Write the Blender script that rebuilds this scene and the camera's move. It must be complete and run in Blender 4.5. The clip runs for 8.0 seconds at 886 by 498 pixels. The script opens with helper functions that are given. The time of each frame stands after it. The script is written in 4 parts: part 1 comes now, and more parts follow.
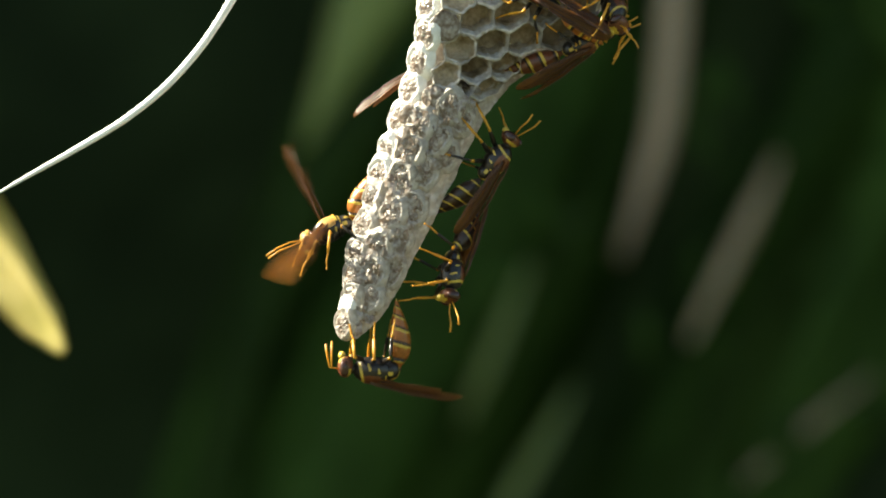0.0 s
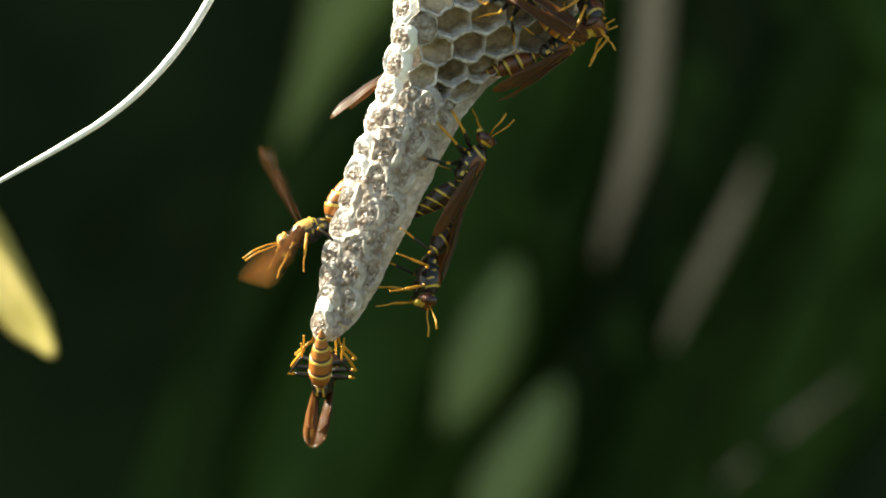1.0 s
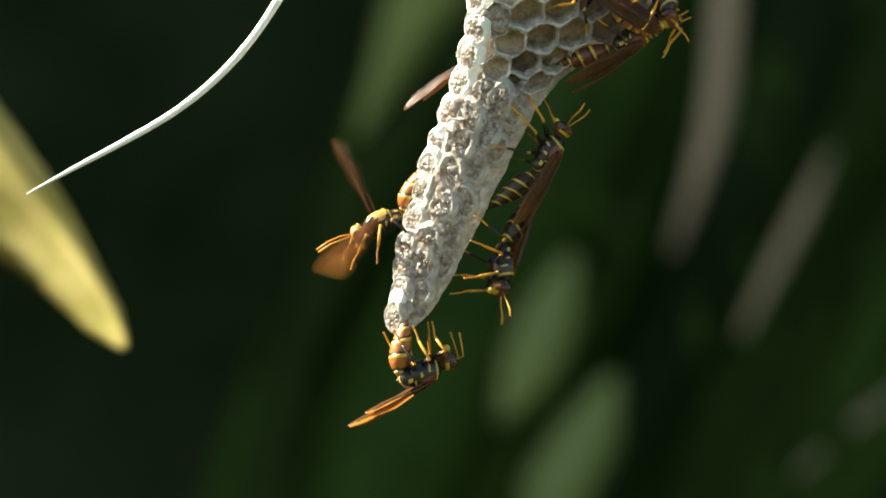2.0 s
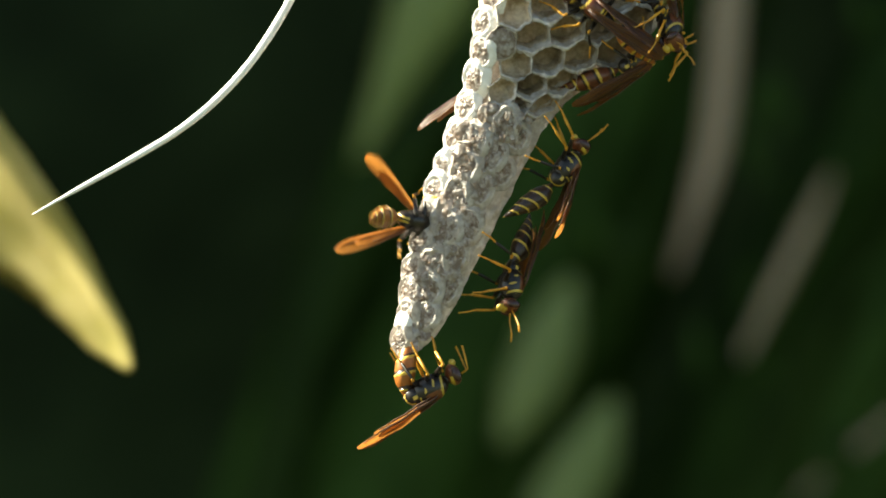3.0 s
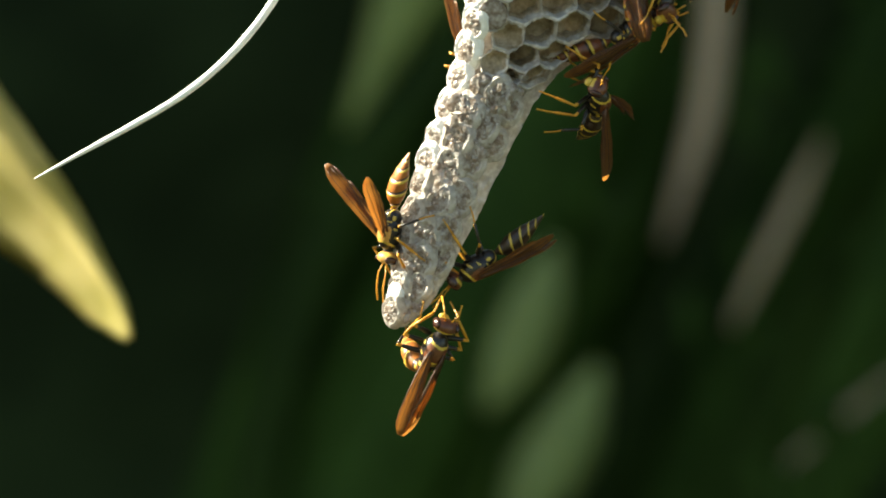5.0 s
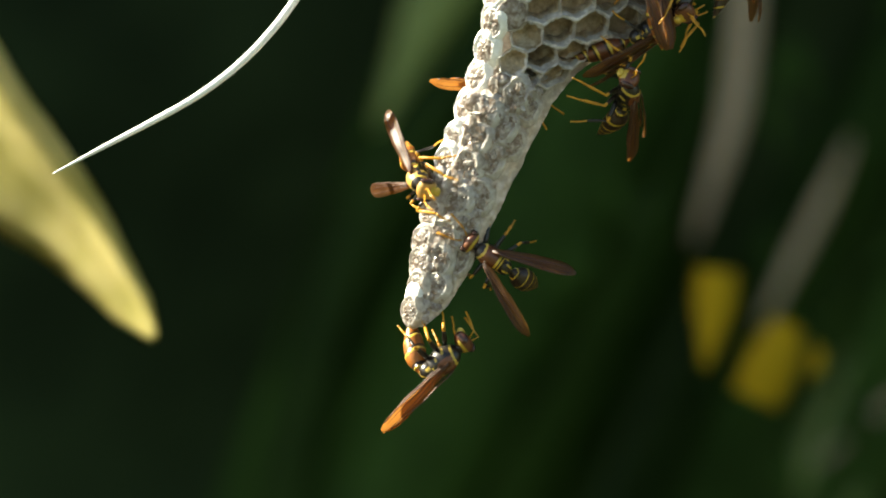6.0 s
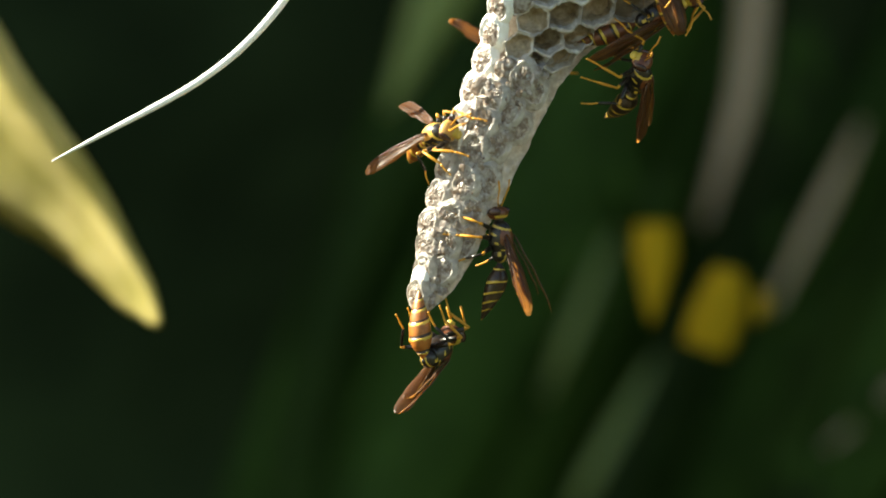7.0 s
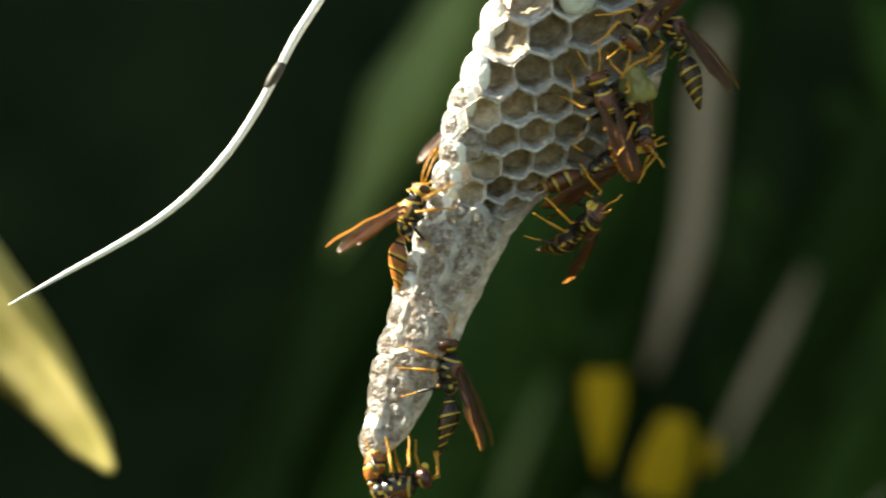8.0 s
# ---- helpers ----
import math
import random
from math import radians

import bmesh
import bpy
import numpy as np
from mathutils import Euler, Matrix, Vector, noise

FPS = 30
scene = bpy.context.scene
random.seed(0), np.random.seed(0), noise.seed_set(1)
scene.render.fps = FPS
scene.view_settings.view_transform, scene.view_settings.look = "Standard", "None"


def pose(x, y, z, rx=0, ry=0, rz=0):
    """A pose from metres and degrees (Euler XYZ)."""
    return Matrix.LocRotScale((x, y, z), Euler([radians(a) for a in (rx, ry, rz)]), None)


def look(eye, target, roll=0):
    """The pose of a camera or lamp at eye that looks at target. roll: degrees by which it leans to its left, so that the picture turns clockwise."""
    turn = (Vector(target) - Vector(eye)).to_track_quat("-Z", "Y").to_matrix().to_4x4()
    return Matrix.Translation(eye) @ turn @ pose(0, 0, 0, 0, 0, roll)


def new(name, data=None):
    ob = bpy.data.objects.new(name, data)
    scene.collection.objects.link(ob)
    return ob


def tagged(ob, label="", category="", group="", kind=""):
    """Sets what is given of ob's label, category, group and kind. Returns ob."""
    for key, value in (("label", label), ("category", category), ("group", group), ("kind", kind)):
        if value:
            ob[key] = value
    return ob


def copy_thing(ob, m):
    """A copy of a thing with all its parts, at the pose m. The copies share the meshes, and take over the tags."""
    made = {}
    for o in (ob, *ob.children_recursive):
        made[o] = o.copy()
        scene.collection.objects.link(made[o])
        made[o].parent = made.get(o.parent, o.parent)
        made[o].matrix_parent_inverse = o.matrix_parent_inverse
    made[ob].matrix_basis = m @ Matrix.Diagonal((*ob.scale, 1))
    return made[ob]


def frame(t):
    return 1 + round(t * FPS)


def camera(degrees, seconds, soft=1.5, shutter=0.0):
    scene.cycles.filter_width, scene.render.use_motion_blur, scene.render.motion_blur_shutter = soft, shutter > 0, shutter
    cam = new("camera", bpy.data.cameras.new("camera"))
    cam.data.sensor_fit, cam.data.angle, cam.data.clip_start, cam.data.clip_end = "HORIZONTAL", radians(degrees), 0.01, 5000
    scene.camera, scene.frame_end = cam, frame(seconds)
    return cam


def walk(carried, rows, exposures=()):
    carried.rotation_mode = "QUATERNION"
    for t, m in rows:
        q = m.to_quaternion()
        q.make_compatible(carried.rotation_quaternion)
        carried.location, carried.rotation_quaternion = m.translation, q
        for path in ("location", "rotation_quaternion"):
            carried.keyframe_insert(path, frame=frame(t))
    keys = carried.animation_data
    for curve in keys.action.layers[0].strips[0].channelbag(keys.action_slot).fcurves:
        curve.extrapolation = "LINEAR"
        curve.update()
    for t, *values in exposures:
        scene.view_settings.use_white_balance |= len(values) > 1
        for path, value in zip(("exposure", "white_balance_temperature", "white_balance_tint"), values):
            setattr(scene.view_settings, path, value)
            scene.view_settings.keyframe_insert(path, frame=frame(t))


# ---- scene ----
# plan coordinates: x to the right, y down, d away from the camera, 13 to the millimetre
U = 1 / 13000
EYE = Vector((0.0, -1.2, 1.5))


def at(x, y, d=0.0):
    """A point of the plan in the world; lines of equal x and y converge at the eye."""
    far = 1.2 + d * U
    return EYE + Vector(((x - 784) * U, 1.2, (441 - y) * U)) * (far / 1.2)


cam = camera(2 * math.degrees(math.atan(784 * U / 1.2)), 8.0, 1.9, 0.5)
cam.data.dof.use_dof = True
cam.data.dof.focus_distance = 1.2
cam.data.dof.aperture_fstop = 38
cam.data.dof.aperture_blades = 0

# seconds, aim of the lens on the plan (x, y), sidestep and rise of the eye in millimetres
AIM = [
    (0.0, 875, 557, 4.7, -2), (0.5, 866, 543, 4.7, -2), (1.0, 916, 553, 5.2, -2), (1.5, 788, 556, 5.0, -2),
    (1.7, 782, 571, 5.0, -2), (2.8, 797, 535, 4.3, -2), (3.0, 776, 527, 4.0, -2), (3.5, 806, 530, 3.7, -1.5),
    (4.0, 856, 469, 1.9, -0.8), (4.5, 784, 441, 0, 0), (5.0, 790, 578, 3.7, -1), (5.2, 798, 566, 4.3, -1),
    (6.3, 746, 581, 6.2, -1), (6.5, 776, 548, 6.2, -1), (7.0, 746, 607, 6.8, -1), (7.5, 731, 413, 5.5, -1), (8.0, 830, 346, 5.5, -1),
]
walk(cam, [(t, look(EYE + Vector((a * 0.001, 0, b * 0.001)), at(x, y))) for t, x, y, a, b in AIM])

# ---- light ----
SUN = Vector((-0.80, 0.13, 0.58)).normalized()
world = bpy.data.worlds.new("sky")
scene.world = world
world.use_nodes = True
sky = world.node_tree.nodes.new("ShaderNodeTexSky")
sky.sky_type, sky.sun_disc = "NISHITA", False
sky.sun_elevation = math.asin(SUN.z)
sky.sun_rotation = math.atan2(SUN.x, SUN.y)
ground_of_sky = world.node_tree.nodes["Background"]
ground_of_sky.inputs["Strength"].default_value = 0.052
world.node_tree.links.new(sky.outputs["Color"], ground_of_sky.inputs["Color"])
sun = new("sun", bpy.data.lights.new("sun", "SUN"))
sun.data.energy, sun.data.angle, sun.data.color = 5.0, radians(0.5), (1.0, 0.97, 0.92)
sun.matrix_world = look(SUN * 20, (0, 0, 0))
scene.view_settings.exposure = 2.3
scene.view_settings.use_white_balance = True
scene.view_settings.white_balance_temperature, scene.view_settings.white_balance_tint = 7700, 0


# ---- materials ----
def mat(name, low, high, scale=1500.0, rough=0.6, bump=0.0, spread=0.5, through_light=0.0, coat=0.0, detail=6.0, piece=0.0, fine=4.0,
        thin_colour=None, alpha=1.0, crumpled=False, gloss=0.5):
    """Two tones in patches and grain, relief, and light that shines through thin matter."""
    m = bpy.data.materials.new(name)
    m.use_nodes = True
    n, link = m.node_tree.nodes, m.node_tree.links.new
    p = n["Principled BSDF"]
    place = n.new("ShaderNodeTexCoord")
    patches = n.new("ShaderNodeTexNoise")
    patches.inputs["Scale"].default_value, patches.inputs["Detail"].default_value = scale, detail
    grain = n.new("ShaderNodeTexNoise")
    grain.inputs["Scale"].default_value, grain.inputs["Detail"].default_value = scale * fine, 3.0
    if crumpled:
        grain.noise_type = "RIDGED_MULTIFRACTAL"
        grain.inputs["Scale"].default_value = scale * 1.7
    link(place.outputs["Object"], patches.inputs["Vector"])
    link(place.outputs["Object"], grain.inputs["Vector"])
    both = n.new("ShaderNodeMath")
    both.operation = "MULTIPLY_ADD"
    both.inputs[1].default_value = 0.35
    link(grain.outputs["Fac"], both.inputs[0])
    link(patches.outputs["Fac"], both.inputs[2])
    ramp = n.new("ShaderNodeValToRGB")
    ramp.color_ramp.elements[0].position, ramp.color_ramp.elements[1].position = 0.68 - spread / 2, 0.68 + spread / 2
    ramp.color_ramp.elements[0].color, ramp.color_ramp.elements[1].color = (*low, 1), (*high, 1)
    link(both.outputs[0], ramp.inputs["Fac"])
    colour = ramp.outputs["Color"]
    if piece:
        info = n.new("ShaderNodeObjectInfo")
        span = n.new("ShaderNodeMapRange")
        span.inputs["To Min"].default_value, span.inputs["To Max"].default_value = 1 - piece, 1 + piece
        link(info.outputs["Random"], span.inputs["Value"])
        shade = n.new("ShaderNodeHueSaturation")
        link(span.outputs["Result"], shade.inputs["Value"])
        link(colour, shade.inputs["Color"])
        colour = shade.outputs["Color"]
    link(colour, p.inputs["Base Color"])
    p.inputs["Roughness"].default_value = rough
    p.inputs["Coat Weight"].default_value = coat
    p.inputs["Coat Roughness"].default_value = 0.2
    p.inputs["Specular IOR Level"].default_value = gloss
    if bump:
        relief = n.new("ShaderNodeBump")
        relief.inputs["Strength"].default_value, relief.inputs["Distance"].default_value = 0.8, bump
        link(both.outputs[0], relief.inputs["Height"])
        link(relief.outputs["Normal"], p.inputs["Normal"])
    if through_light:
        glow = n.new("ShaderNodeBsdfTranslucent")
        if thin_colour:
            glow.inputs["Color"].default_value = (*thin_colour, 1)
        else:
            link(colour, glow.inputs["Color"])
        mix = n.new("ShaderNodeMixShader")
        mix.inputs["Fac"].default_value = through_light
        link(p.outputs["BSDF"], mix.inputs[1])
        link(glow.outputs["BSDF"], mix.inputs[2])
        link(mix.outputs["Shader"], n["Material Output"].inputs["Surface"])
        if alpha < 1:
            clear, thin = n.new("ShaderNodeBsdfTransparent"), n.new("ShaderNodeMixShader")
            thin.inputs["Fac"].default_value = alpha
            link(clear.outputs["BSDF"], thin.inputs[1])
            link(mix.outputs["Shader"], thin.inputs[2])
            link(thin.outputs["Shader"], n["Material Output"].inputs["Surface"])
    return m


PAPER = mat("nest_paper", (0.46, 0.41, 0.36), (0.9, 0.865, 0.83), 900, 0.75, 0.00012, 0.5, 0.22, piece=0.1, crumpled=True)
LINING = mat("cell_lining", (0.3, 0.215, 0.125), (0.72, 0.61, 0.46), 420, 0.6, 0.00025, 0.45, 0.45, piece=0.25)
CHALK = mat("white_silk", (0.72, 0.72, 0.66), (0.92, 0.92, 0.88), 900, 0.5, 0.0001, 0.5, 0.4)
# nest paper whitened to paint the sun's glare on the left edge
SUNLIT_PAPER = mat("sunlit_white_paper", (0.78, 0.76, 0.72), (0.96, 0.955, 0.94), 900, 0.7, 0.00012, 0.5, 0.1, crumpled=True)
OLD_PAPER = mat("old_nest_paper", (0.45, 0.4, 0.35), (0.93, 0.9, 0.875), 700, 0.6, 0.00014, 0.55, 0.4, crumpled=True)
SILK = mat("silk_cap", (0.28, 0.21, 0.165), (0.92, 0.88, 0.85), 1050, 0.34, 0.0003, 0.5, 0.45, coat=0.5, piece=0.12, crumpled=True)
BLACK = mat("black_shell", (0.006, 0.005, 0.004), (0.02, 0.013, 0.009), 900, 0.32, 0.00003)
BROWN = mat("brown_shell", (0.07, 0.02, 0.008), (0.17, 0.05, 0.016), 700, 0.35, 0.00003)
RUST = mat("rust_shell", (0.22, 0.07, 0.012), (0.38, 0.125, 0.022), 700, 0.38, 0.00003)
DARK = mat("dark_brown_shell", (0.014, 0.008, 0.005), (0.045, 0.02, 0.01), 700, 0.35, 0.00003)
YELLOW = mat("yellow_shell", (0.42, 0.27, 0.035), (0.64, 0.45, 0.08), 900, 0.4, 0.00002)
# shell colour with the glow of sun through fuzzy hair painted in
SUNLIT_FUZZ = mat("sunlit_fuzz", (0.42, 0.2, 0.04), (0.68, 0.4, 0.12), 900, 0.5, 0.00005, through_light=0.2)
AMBER = mat("amber_leg", (0.5, 0.22, 0.02), (0.75, 0.38, 0.04), 900, 0.4, through_light=0.2)
EYE_SHELL = mat("eye", (0.03, 0.012, 0.008), (0.06, 0.022, 0.014), 2500, 0.2)
WING = mat("wing_membrane", (0.03, 0.014, 0.006), (0.08, 0.037, 0.015), 500, 0.42, 0.00004, 0.5, 0.45, thin_colour=(0.82, 0.4, 0.1), alpha=0.78)
VEIN = mat("wing_vein", (0.05, 0.02, 0.01), (0.1, 0.04, 0.018), 900, 0.5)
STRAW = mat("straw", (0.78, 0.77, 0.75), (0.93, 0.93, 0.91), 300, 0.25, 0.0001)
NODE = mat("straw_node", (0.03, 0.025, 0.02), (0.1, 0.085, 0.07), 800, 0.6)
LEAF = mat("yellow_green_leaf", (0.53, 0.47, 0.14), (0.85, 0.735, 0.36), 30, 0.5, 0.0004, 0.4, 0.5, gloss=0.25)
# leaf green darkened so that the shade is already in the colour
DARKENED_BLADE = mat("darkened_green_blade", (0.0155, 0.0375, 0.006), (0.038, 0.083, 0.0135), 12, 0.6, 0.0, 0.5, 0.25, piece=0.35, gloss=0.1)
# two lit copies of the leaf green, brightness painted into the base colour
LIT_BLADE = mat("lit_pale_blade", (0.19, 0.255, 0.07), (0.32, 0.395, 0.125), 12, 0.55, 0.0, 0.5, 0.3)
LIT_MID = mat("lit_mid_green_blade", (0.175, 0.245, 0.075), (0.285, 0.36, 0.125), 12, 0.55, 0.0, 0.5, 0.3)
DRY = mat("dry_stalk", (0.25, 0.185, 0.125), (0.385, 0.295, 0.2), 15, 0.7)
# leaf yellow raised so that the sunlight is in the colour
SUNLIT_GOLD = mat("sunlit_yellow_leaf", (0.38, 0.25, 0.012), (0.53, 0.35, 0.02), 30, 0.8, 0.0, 0.5, 0.3, gloss=0.1)
# hedge green taken down far enough to hold the deep shade itself
SHADED_HEDGE = mat("hedge", (0.0115, 0.0185, 0.008), (0.036, 0.058, 0.022), 3.5, 0.9, 0.02, 0.5, gloss=0.05)
STALK = mat("pinkish_stalk", (0.3, 0.215, 0.165), (0.45, 0.33, 0.25), 15, 0.7)
SOIL = mat("soil", (0.03, 0.035, 0.015), (0.07, 0.08, 0.03), 3, 0.9, 0.01)
PULP = mat("chewed_pulp", (0.26, 0.25, 0.06), (0.46, 0.42, 0.17), 700, 0.3, 0.0002, through_light=0.3, coat=0.4)


# ---- mesh tools ----
def part(name, bm, material, parent=None, label="", smooth=True):
    """Links a bmesh as one mesh object under a thing or a part."""
    mesh = bpy.data.meshes.new(name)
    bm.to_mesh(mesh)
    bm.free()
    for one in material if isinstance(material, (list, tuple)) else (material,):
        mesh.materials.append(one)
    for face in mesh.polygons:
        face.use_smooth = smooth
    ob = new(name, mesh)
    ob.parent = parent
    if label:
        tagged(ob, label)
    return ob


def shared(name, mesh, parent, m=None):
    ob = new(name, mesh)
    ob.parent = parent
    if m is not None:
        ob.matrix_basis = m
    return ob


def loft(bm, rings, closed=True, cap=True):
    """Joins rings of equal length to a skin; returns the faces row by row."""
    rows = [[bm.verts.new(p) for p in ring] for ring in rings]
    out = []
    for a, b in zip(rows, rows[1:]):
        k = len(a)
        out.append([bm.faces.new((a[i], a[(i + 1) % k], b[(i + 1) % k], b[i])) for i in range(k if closed else k - 1)])
    if cap and closed:
        bm.faces.new(list(reversed(rows[0])))
        bm.faces.new(rows[-1])
    return out


def tube(bm, points, radii, sides=8):
    """A round bar along points, with a radius at each."""
    points = [Vector(p) for p in points]
    rings = []
    side = None
    for i, p in enumerate(points):
        way = (points[min(i + 1, len(points) - 1)] - points[max(i - 1, 0)]).normalized()
        if side is None:
            side = way.orthogonal().normalized()
        side = (side - way * side.dot(way)).normalized()
        up = way.cross(side)
        rings.append([p + (side * math.cos(a) + up * math.sin(a)) * radii[i] for a in (2 * math.pi * j / sides for j in range(sides))])
    return loft(bm, rings)


def ball(bm, centre, half, seg=24, rings=16):
    """An egg of half axes half round centre; returns its faces."""
    made = bmesh.ops.create_uvsphere(bm, u_segments=seg, v_segments=rings, radius=1.0)
    for v in made["verts"]:
        v.co = Vector((v.co.z * half[0], v.co.x * half[1], v.co.y * half[2])) + Vector(centre)
    return list({f for v in made["verts"] for f in v.link_faces})


def curve(pts, n):
    """n points on a smooth line through pts."""
    out = []
    for i in range(n):
        s = i / (n - 1) * (len(pts) - 1)
        k = min(int(s), len(pts) - 2)
        q = [pts[max(k - 1, 0)], pts[k], pts[k + 1], pts[min(k + 2, len(pts) - 1)]]
        f = s - k
        out.append(0.5 * (2 * q[1] + (q[2] - q[0]) * f + (2 * q[0] - 5 * q[1] + 4 * q[2] - q[3]) * f * f + (3 * q[1] - q[0] - 3 * q[2] + q[3]) * f ** 3))
    return out


def glide(rows, x):
    """The value at x between the rows (x, value)."""
    xs, ys = zip(*rows)
    return float(np.interp(x, xs, ys))


MM = 0.001

# ---- ground and distance ----
bm = bmesh.new()
bmesh.ops.create_grid(bm, x_segments=60, y_segments=60, size=60)
for v in bm.verts:
    v.co.z = 0.03 * noise.noise(v.co * 0.7)
tagged(part("ground", bm, SOIL), "dark shaded soil and low grass", "ground", kind="structure")

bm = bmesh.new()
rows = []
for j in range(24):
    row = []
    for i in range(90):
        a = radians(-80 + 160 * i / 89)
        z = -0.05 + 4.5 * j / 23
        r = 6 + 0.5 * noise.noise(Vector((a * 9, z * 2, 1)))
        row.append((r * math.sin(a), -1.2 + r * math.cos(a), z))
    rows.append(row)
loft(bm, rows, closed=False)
tagged(part("backdrop", bm, SHADED_HEDGE), "dark green hedge far behind, its deep shade put into the colour", "hedge", kind="structure")


def blade(name, points, widths, material, label, category, group="", fold=0.25, d=0.0, tilt=0.0, wave=0.05):
    """A long leaf with a folded midrib along plan points at distance d."""
    pts = [at(*p) if len(p) == 3 else at(*p, d) for p in points]
    fine = curve(pts, 41)
    bm = bmesh.new()
    rings = []
    for i, p in enumerate(fine):
        way = (fine[min(i + 1, 40)] - fine[max(i - 1, 0)]).normalized()
        side = way.cross(Vector((0, 1, 0))).normalized()
        scale = (p.y - EYE.y) / 1.2 * U
        w = glide(list(zip(np.linspace(0, 40, len(widths)), widths)), i) * scale / 2
        w *= 1 + wave * noise.noise(p * (18 / max(scale / U, 1)) * (1 if wave < 0.1 else 2.2))
        thick = Vector((0, -1, 0)) * max(w * 0.03, 0.0002)
        dip = Vector((0, 1, 0)) * w * fold
        rings.append([p + side * w * u - dip * (1 - abs(u)) + Vector((0, -tilt * w * u * (1 if side.x > 0 else -1), 0)) + thick * s for u, s in
                      ((-1, 0), (-0.5, 1), (0, 1), (0.5, 1), (1, 0), (0.5, -1), (0, -1), (-0.5, -1))])
    loft(bm, rings)
    leaf = tagged(part(name, bm, material), label, category, group)
    ribs, thick = [], []
    for i, p in enumerate(fine[1:40]):
        scale = (p.y - EYE.y) / 1.2 * U
        w = glide(list(zip(np.linspace(0, 40, len(widths)), widths)), i + 1) * scale / 2
        ribs.append(p - Vector((0, 1, 0)) * (w * fold + max(w * 0.03, 0.0002)))
        thick.append(max(w * 0.02, 0.0001))
    bm = bmesh.new()
    tube(bm, ribs, thick, 6)
    part("midrib", bm, material, leaf)
    return leaf


BG, FAR = 26000, 28500  # two metres behind the nest
GREEN = "long green blade-shaped leaf, darkened in colour as if in shade"
turning = []  # leaves that twist in the wind
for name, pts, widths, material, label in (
    ("long_leaf", [(905, -330), (800, -60), (715, 90), (645, 240), (590, 360)], (40, 110, 145, 70, 4), LIT_BLADE, "broad pale green leaf blade, light put into its colour"),
    ("long_leaf", [(700, 250), (590, 470), (480, 760), (410, 1100)], (20, 120, 110, 80), DARKENED_BLADE, GREEN),
    ("long_leaf", [(850, 90), (775, 230), (690, 340), (600, 520)], (10, 110, 100, 20), DARKENED_BLADE, GREEN),
    ("long_leaf", [(972, 560), (935, 670), (895, 765), (848, 855)], (16, 112, 110, 16), LIT_MID, "broad pale green leaf blade, light put into its colour"),
    ("long_leaf", [(1047, 775), (1000, 885), (940, 990), (880, 1090)], (18, 118, 125, 18), LIT_MID, "broad pale green leaf blade, light put into its colour"),
    ("long_leaf", [(1180, 200), (1080, 410), (980, 600), (870, 800)], (80, 260, 270, 100), DARKENED_BLADE, GREEN),
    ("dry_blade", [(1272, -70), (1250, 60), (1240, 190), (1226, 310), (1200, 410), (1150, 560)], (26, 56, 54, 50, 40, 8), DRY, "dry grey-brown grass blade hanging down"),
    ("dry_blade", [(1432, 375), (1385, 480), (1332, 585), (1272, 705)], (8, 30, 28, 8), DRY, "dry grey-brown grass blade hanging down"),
    ("long_leaf", [(1720, 330), (1650, 160), (1590, 20), (1540, -120)], (20, 120, 110, 30), DARKENED_BLADE, GREEN),
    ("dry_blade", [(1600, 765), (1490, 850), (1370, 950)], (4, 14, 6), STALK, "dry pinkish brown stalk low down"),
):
    made = blade(name, pts, widths, material, label, "leaf" if name == "long_leaf" else "dry grass", "blades behind the nest", d=FAR if material is LIT_MID else FAR + 18000 if widths[1] > 200 else BG)
    if material is LIT_MID:
        turning.append((made, at(*pts[1], FAR), (at(*pts[2], FAR) - at(*pts[1], FAR)).normalized()))
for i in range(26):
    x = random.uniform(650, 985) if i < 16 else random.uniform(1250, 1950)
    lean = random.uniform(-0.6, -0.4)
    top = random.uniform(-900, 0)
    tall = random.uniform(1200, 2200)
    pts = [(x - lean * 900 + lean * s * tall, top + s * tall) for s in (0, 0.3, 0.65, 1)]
    blade("long_leaf", pts, (10, random.uniform(140, 280), random.uniform(140, 280), 20), DARKENED_BLADE, GREEN, "leaf", "blades behind the nest",
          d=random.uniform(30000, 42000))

# small leaves of the undergrowth
own = random.Random(11)
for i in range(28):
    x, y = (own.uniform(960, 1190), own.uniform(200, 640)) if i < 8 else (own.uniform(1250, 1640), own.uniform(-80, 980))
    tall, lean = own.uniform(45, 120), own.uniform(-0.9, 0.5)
    blade("small_leaf", [(x, y), (x + lean * tall * 0.5, y + tall * 0.5), (x + lean * tall, y + tall)], (8, own.uniform(30, 60), 8), DARKENED_BLADE,
          "small green leaf, darkened in colour as if deep in shade", "leaf", "small leaves behind the nest", d=own.uniform(24000, 29500))

# an unseen tree, added beside the place to shade all that lies behind the nest
tree = tagged(new("shade_tree"), "broad green tree out of view, added to shade the plants behind", "tree", "shade trees")
bm = bmesh.new()
tube(bm, [(-4.6, 4.4, -0.05), (-4.5, 4.35, 1.5), (-4.3, 4.2, 3.0), (-4.2, 4.1, 4.6)], [0.22, 0.17, 0.14, 0.05], 12)
for k in range(9):
    q = k * 2.4
    tube(bm, [(-4.4, 4.25, 2.3 + k * 0.2), (-4.3 + 0.7 * math.cos(q), 4.2 + 0.7 * math.sin(q), 3.2 + k * 0.2),
              (-4.2 + 1.6 * math.cos(q), 4.1 + 1.6 * math.sin(q), 3.6 + k * 0.22)], [0.07, 0.045, 0.015], 7)
part("trunk", bm, DRY, tree)
bm = bmesh.new()
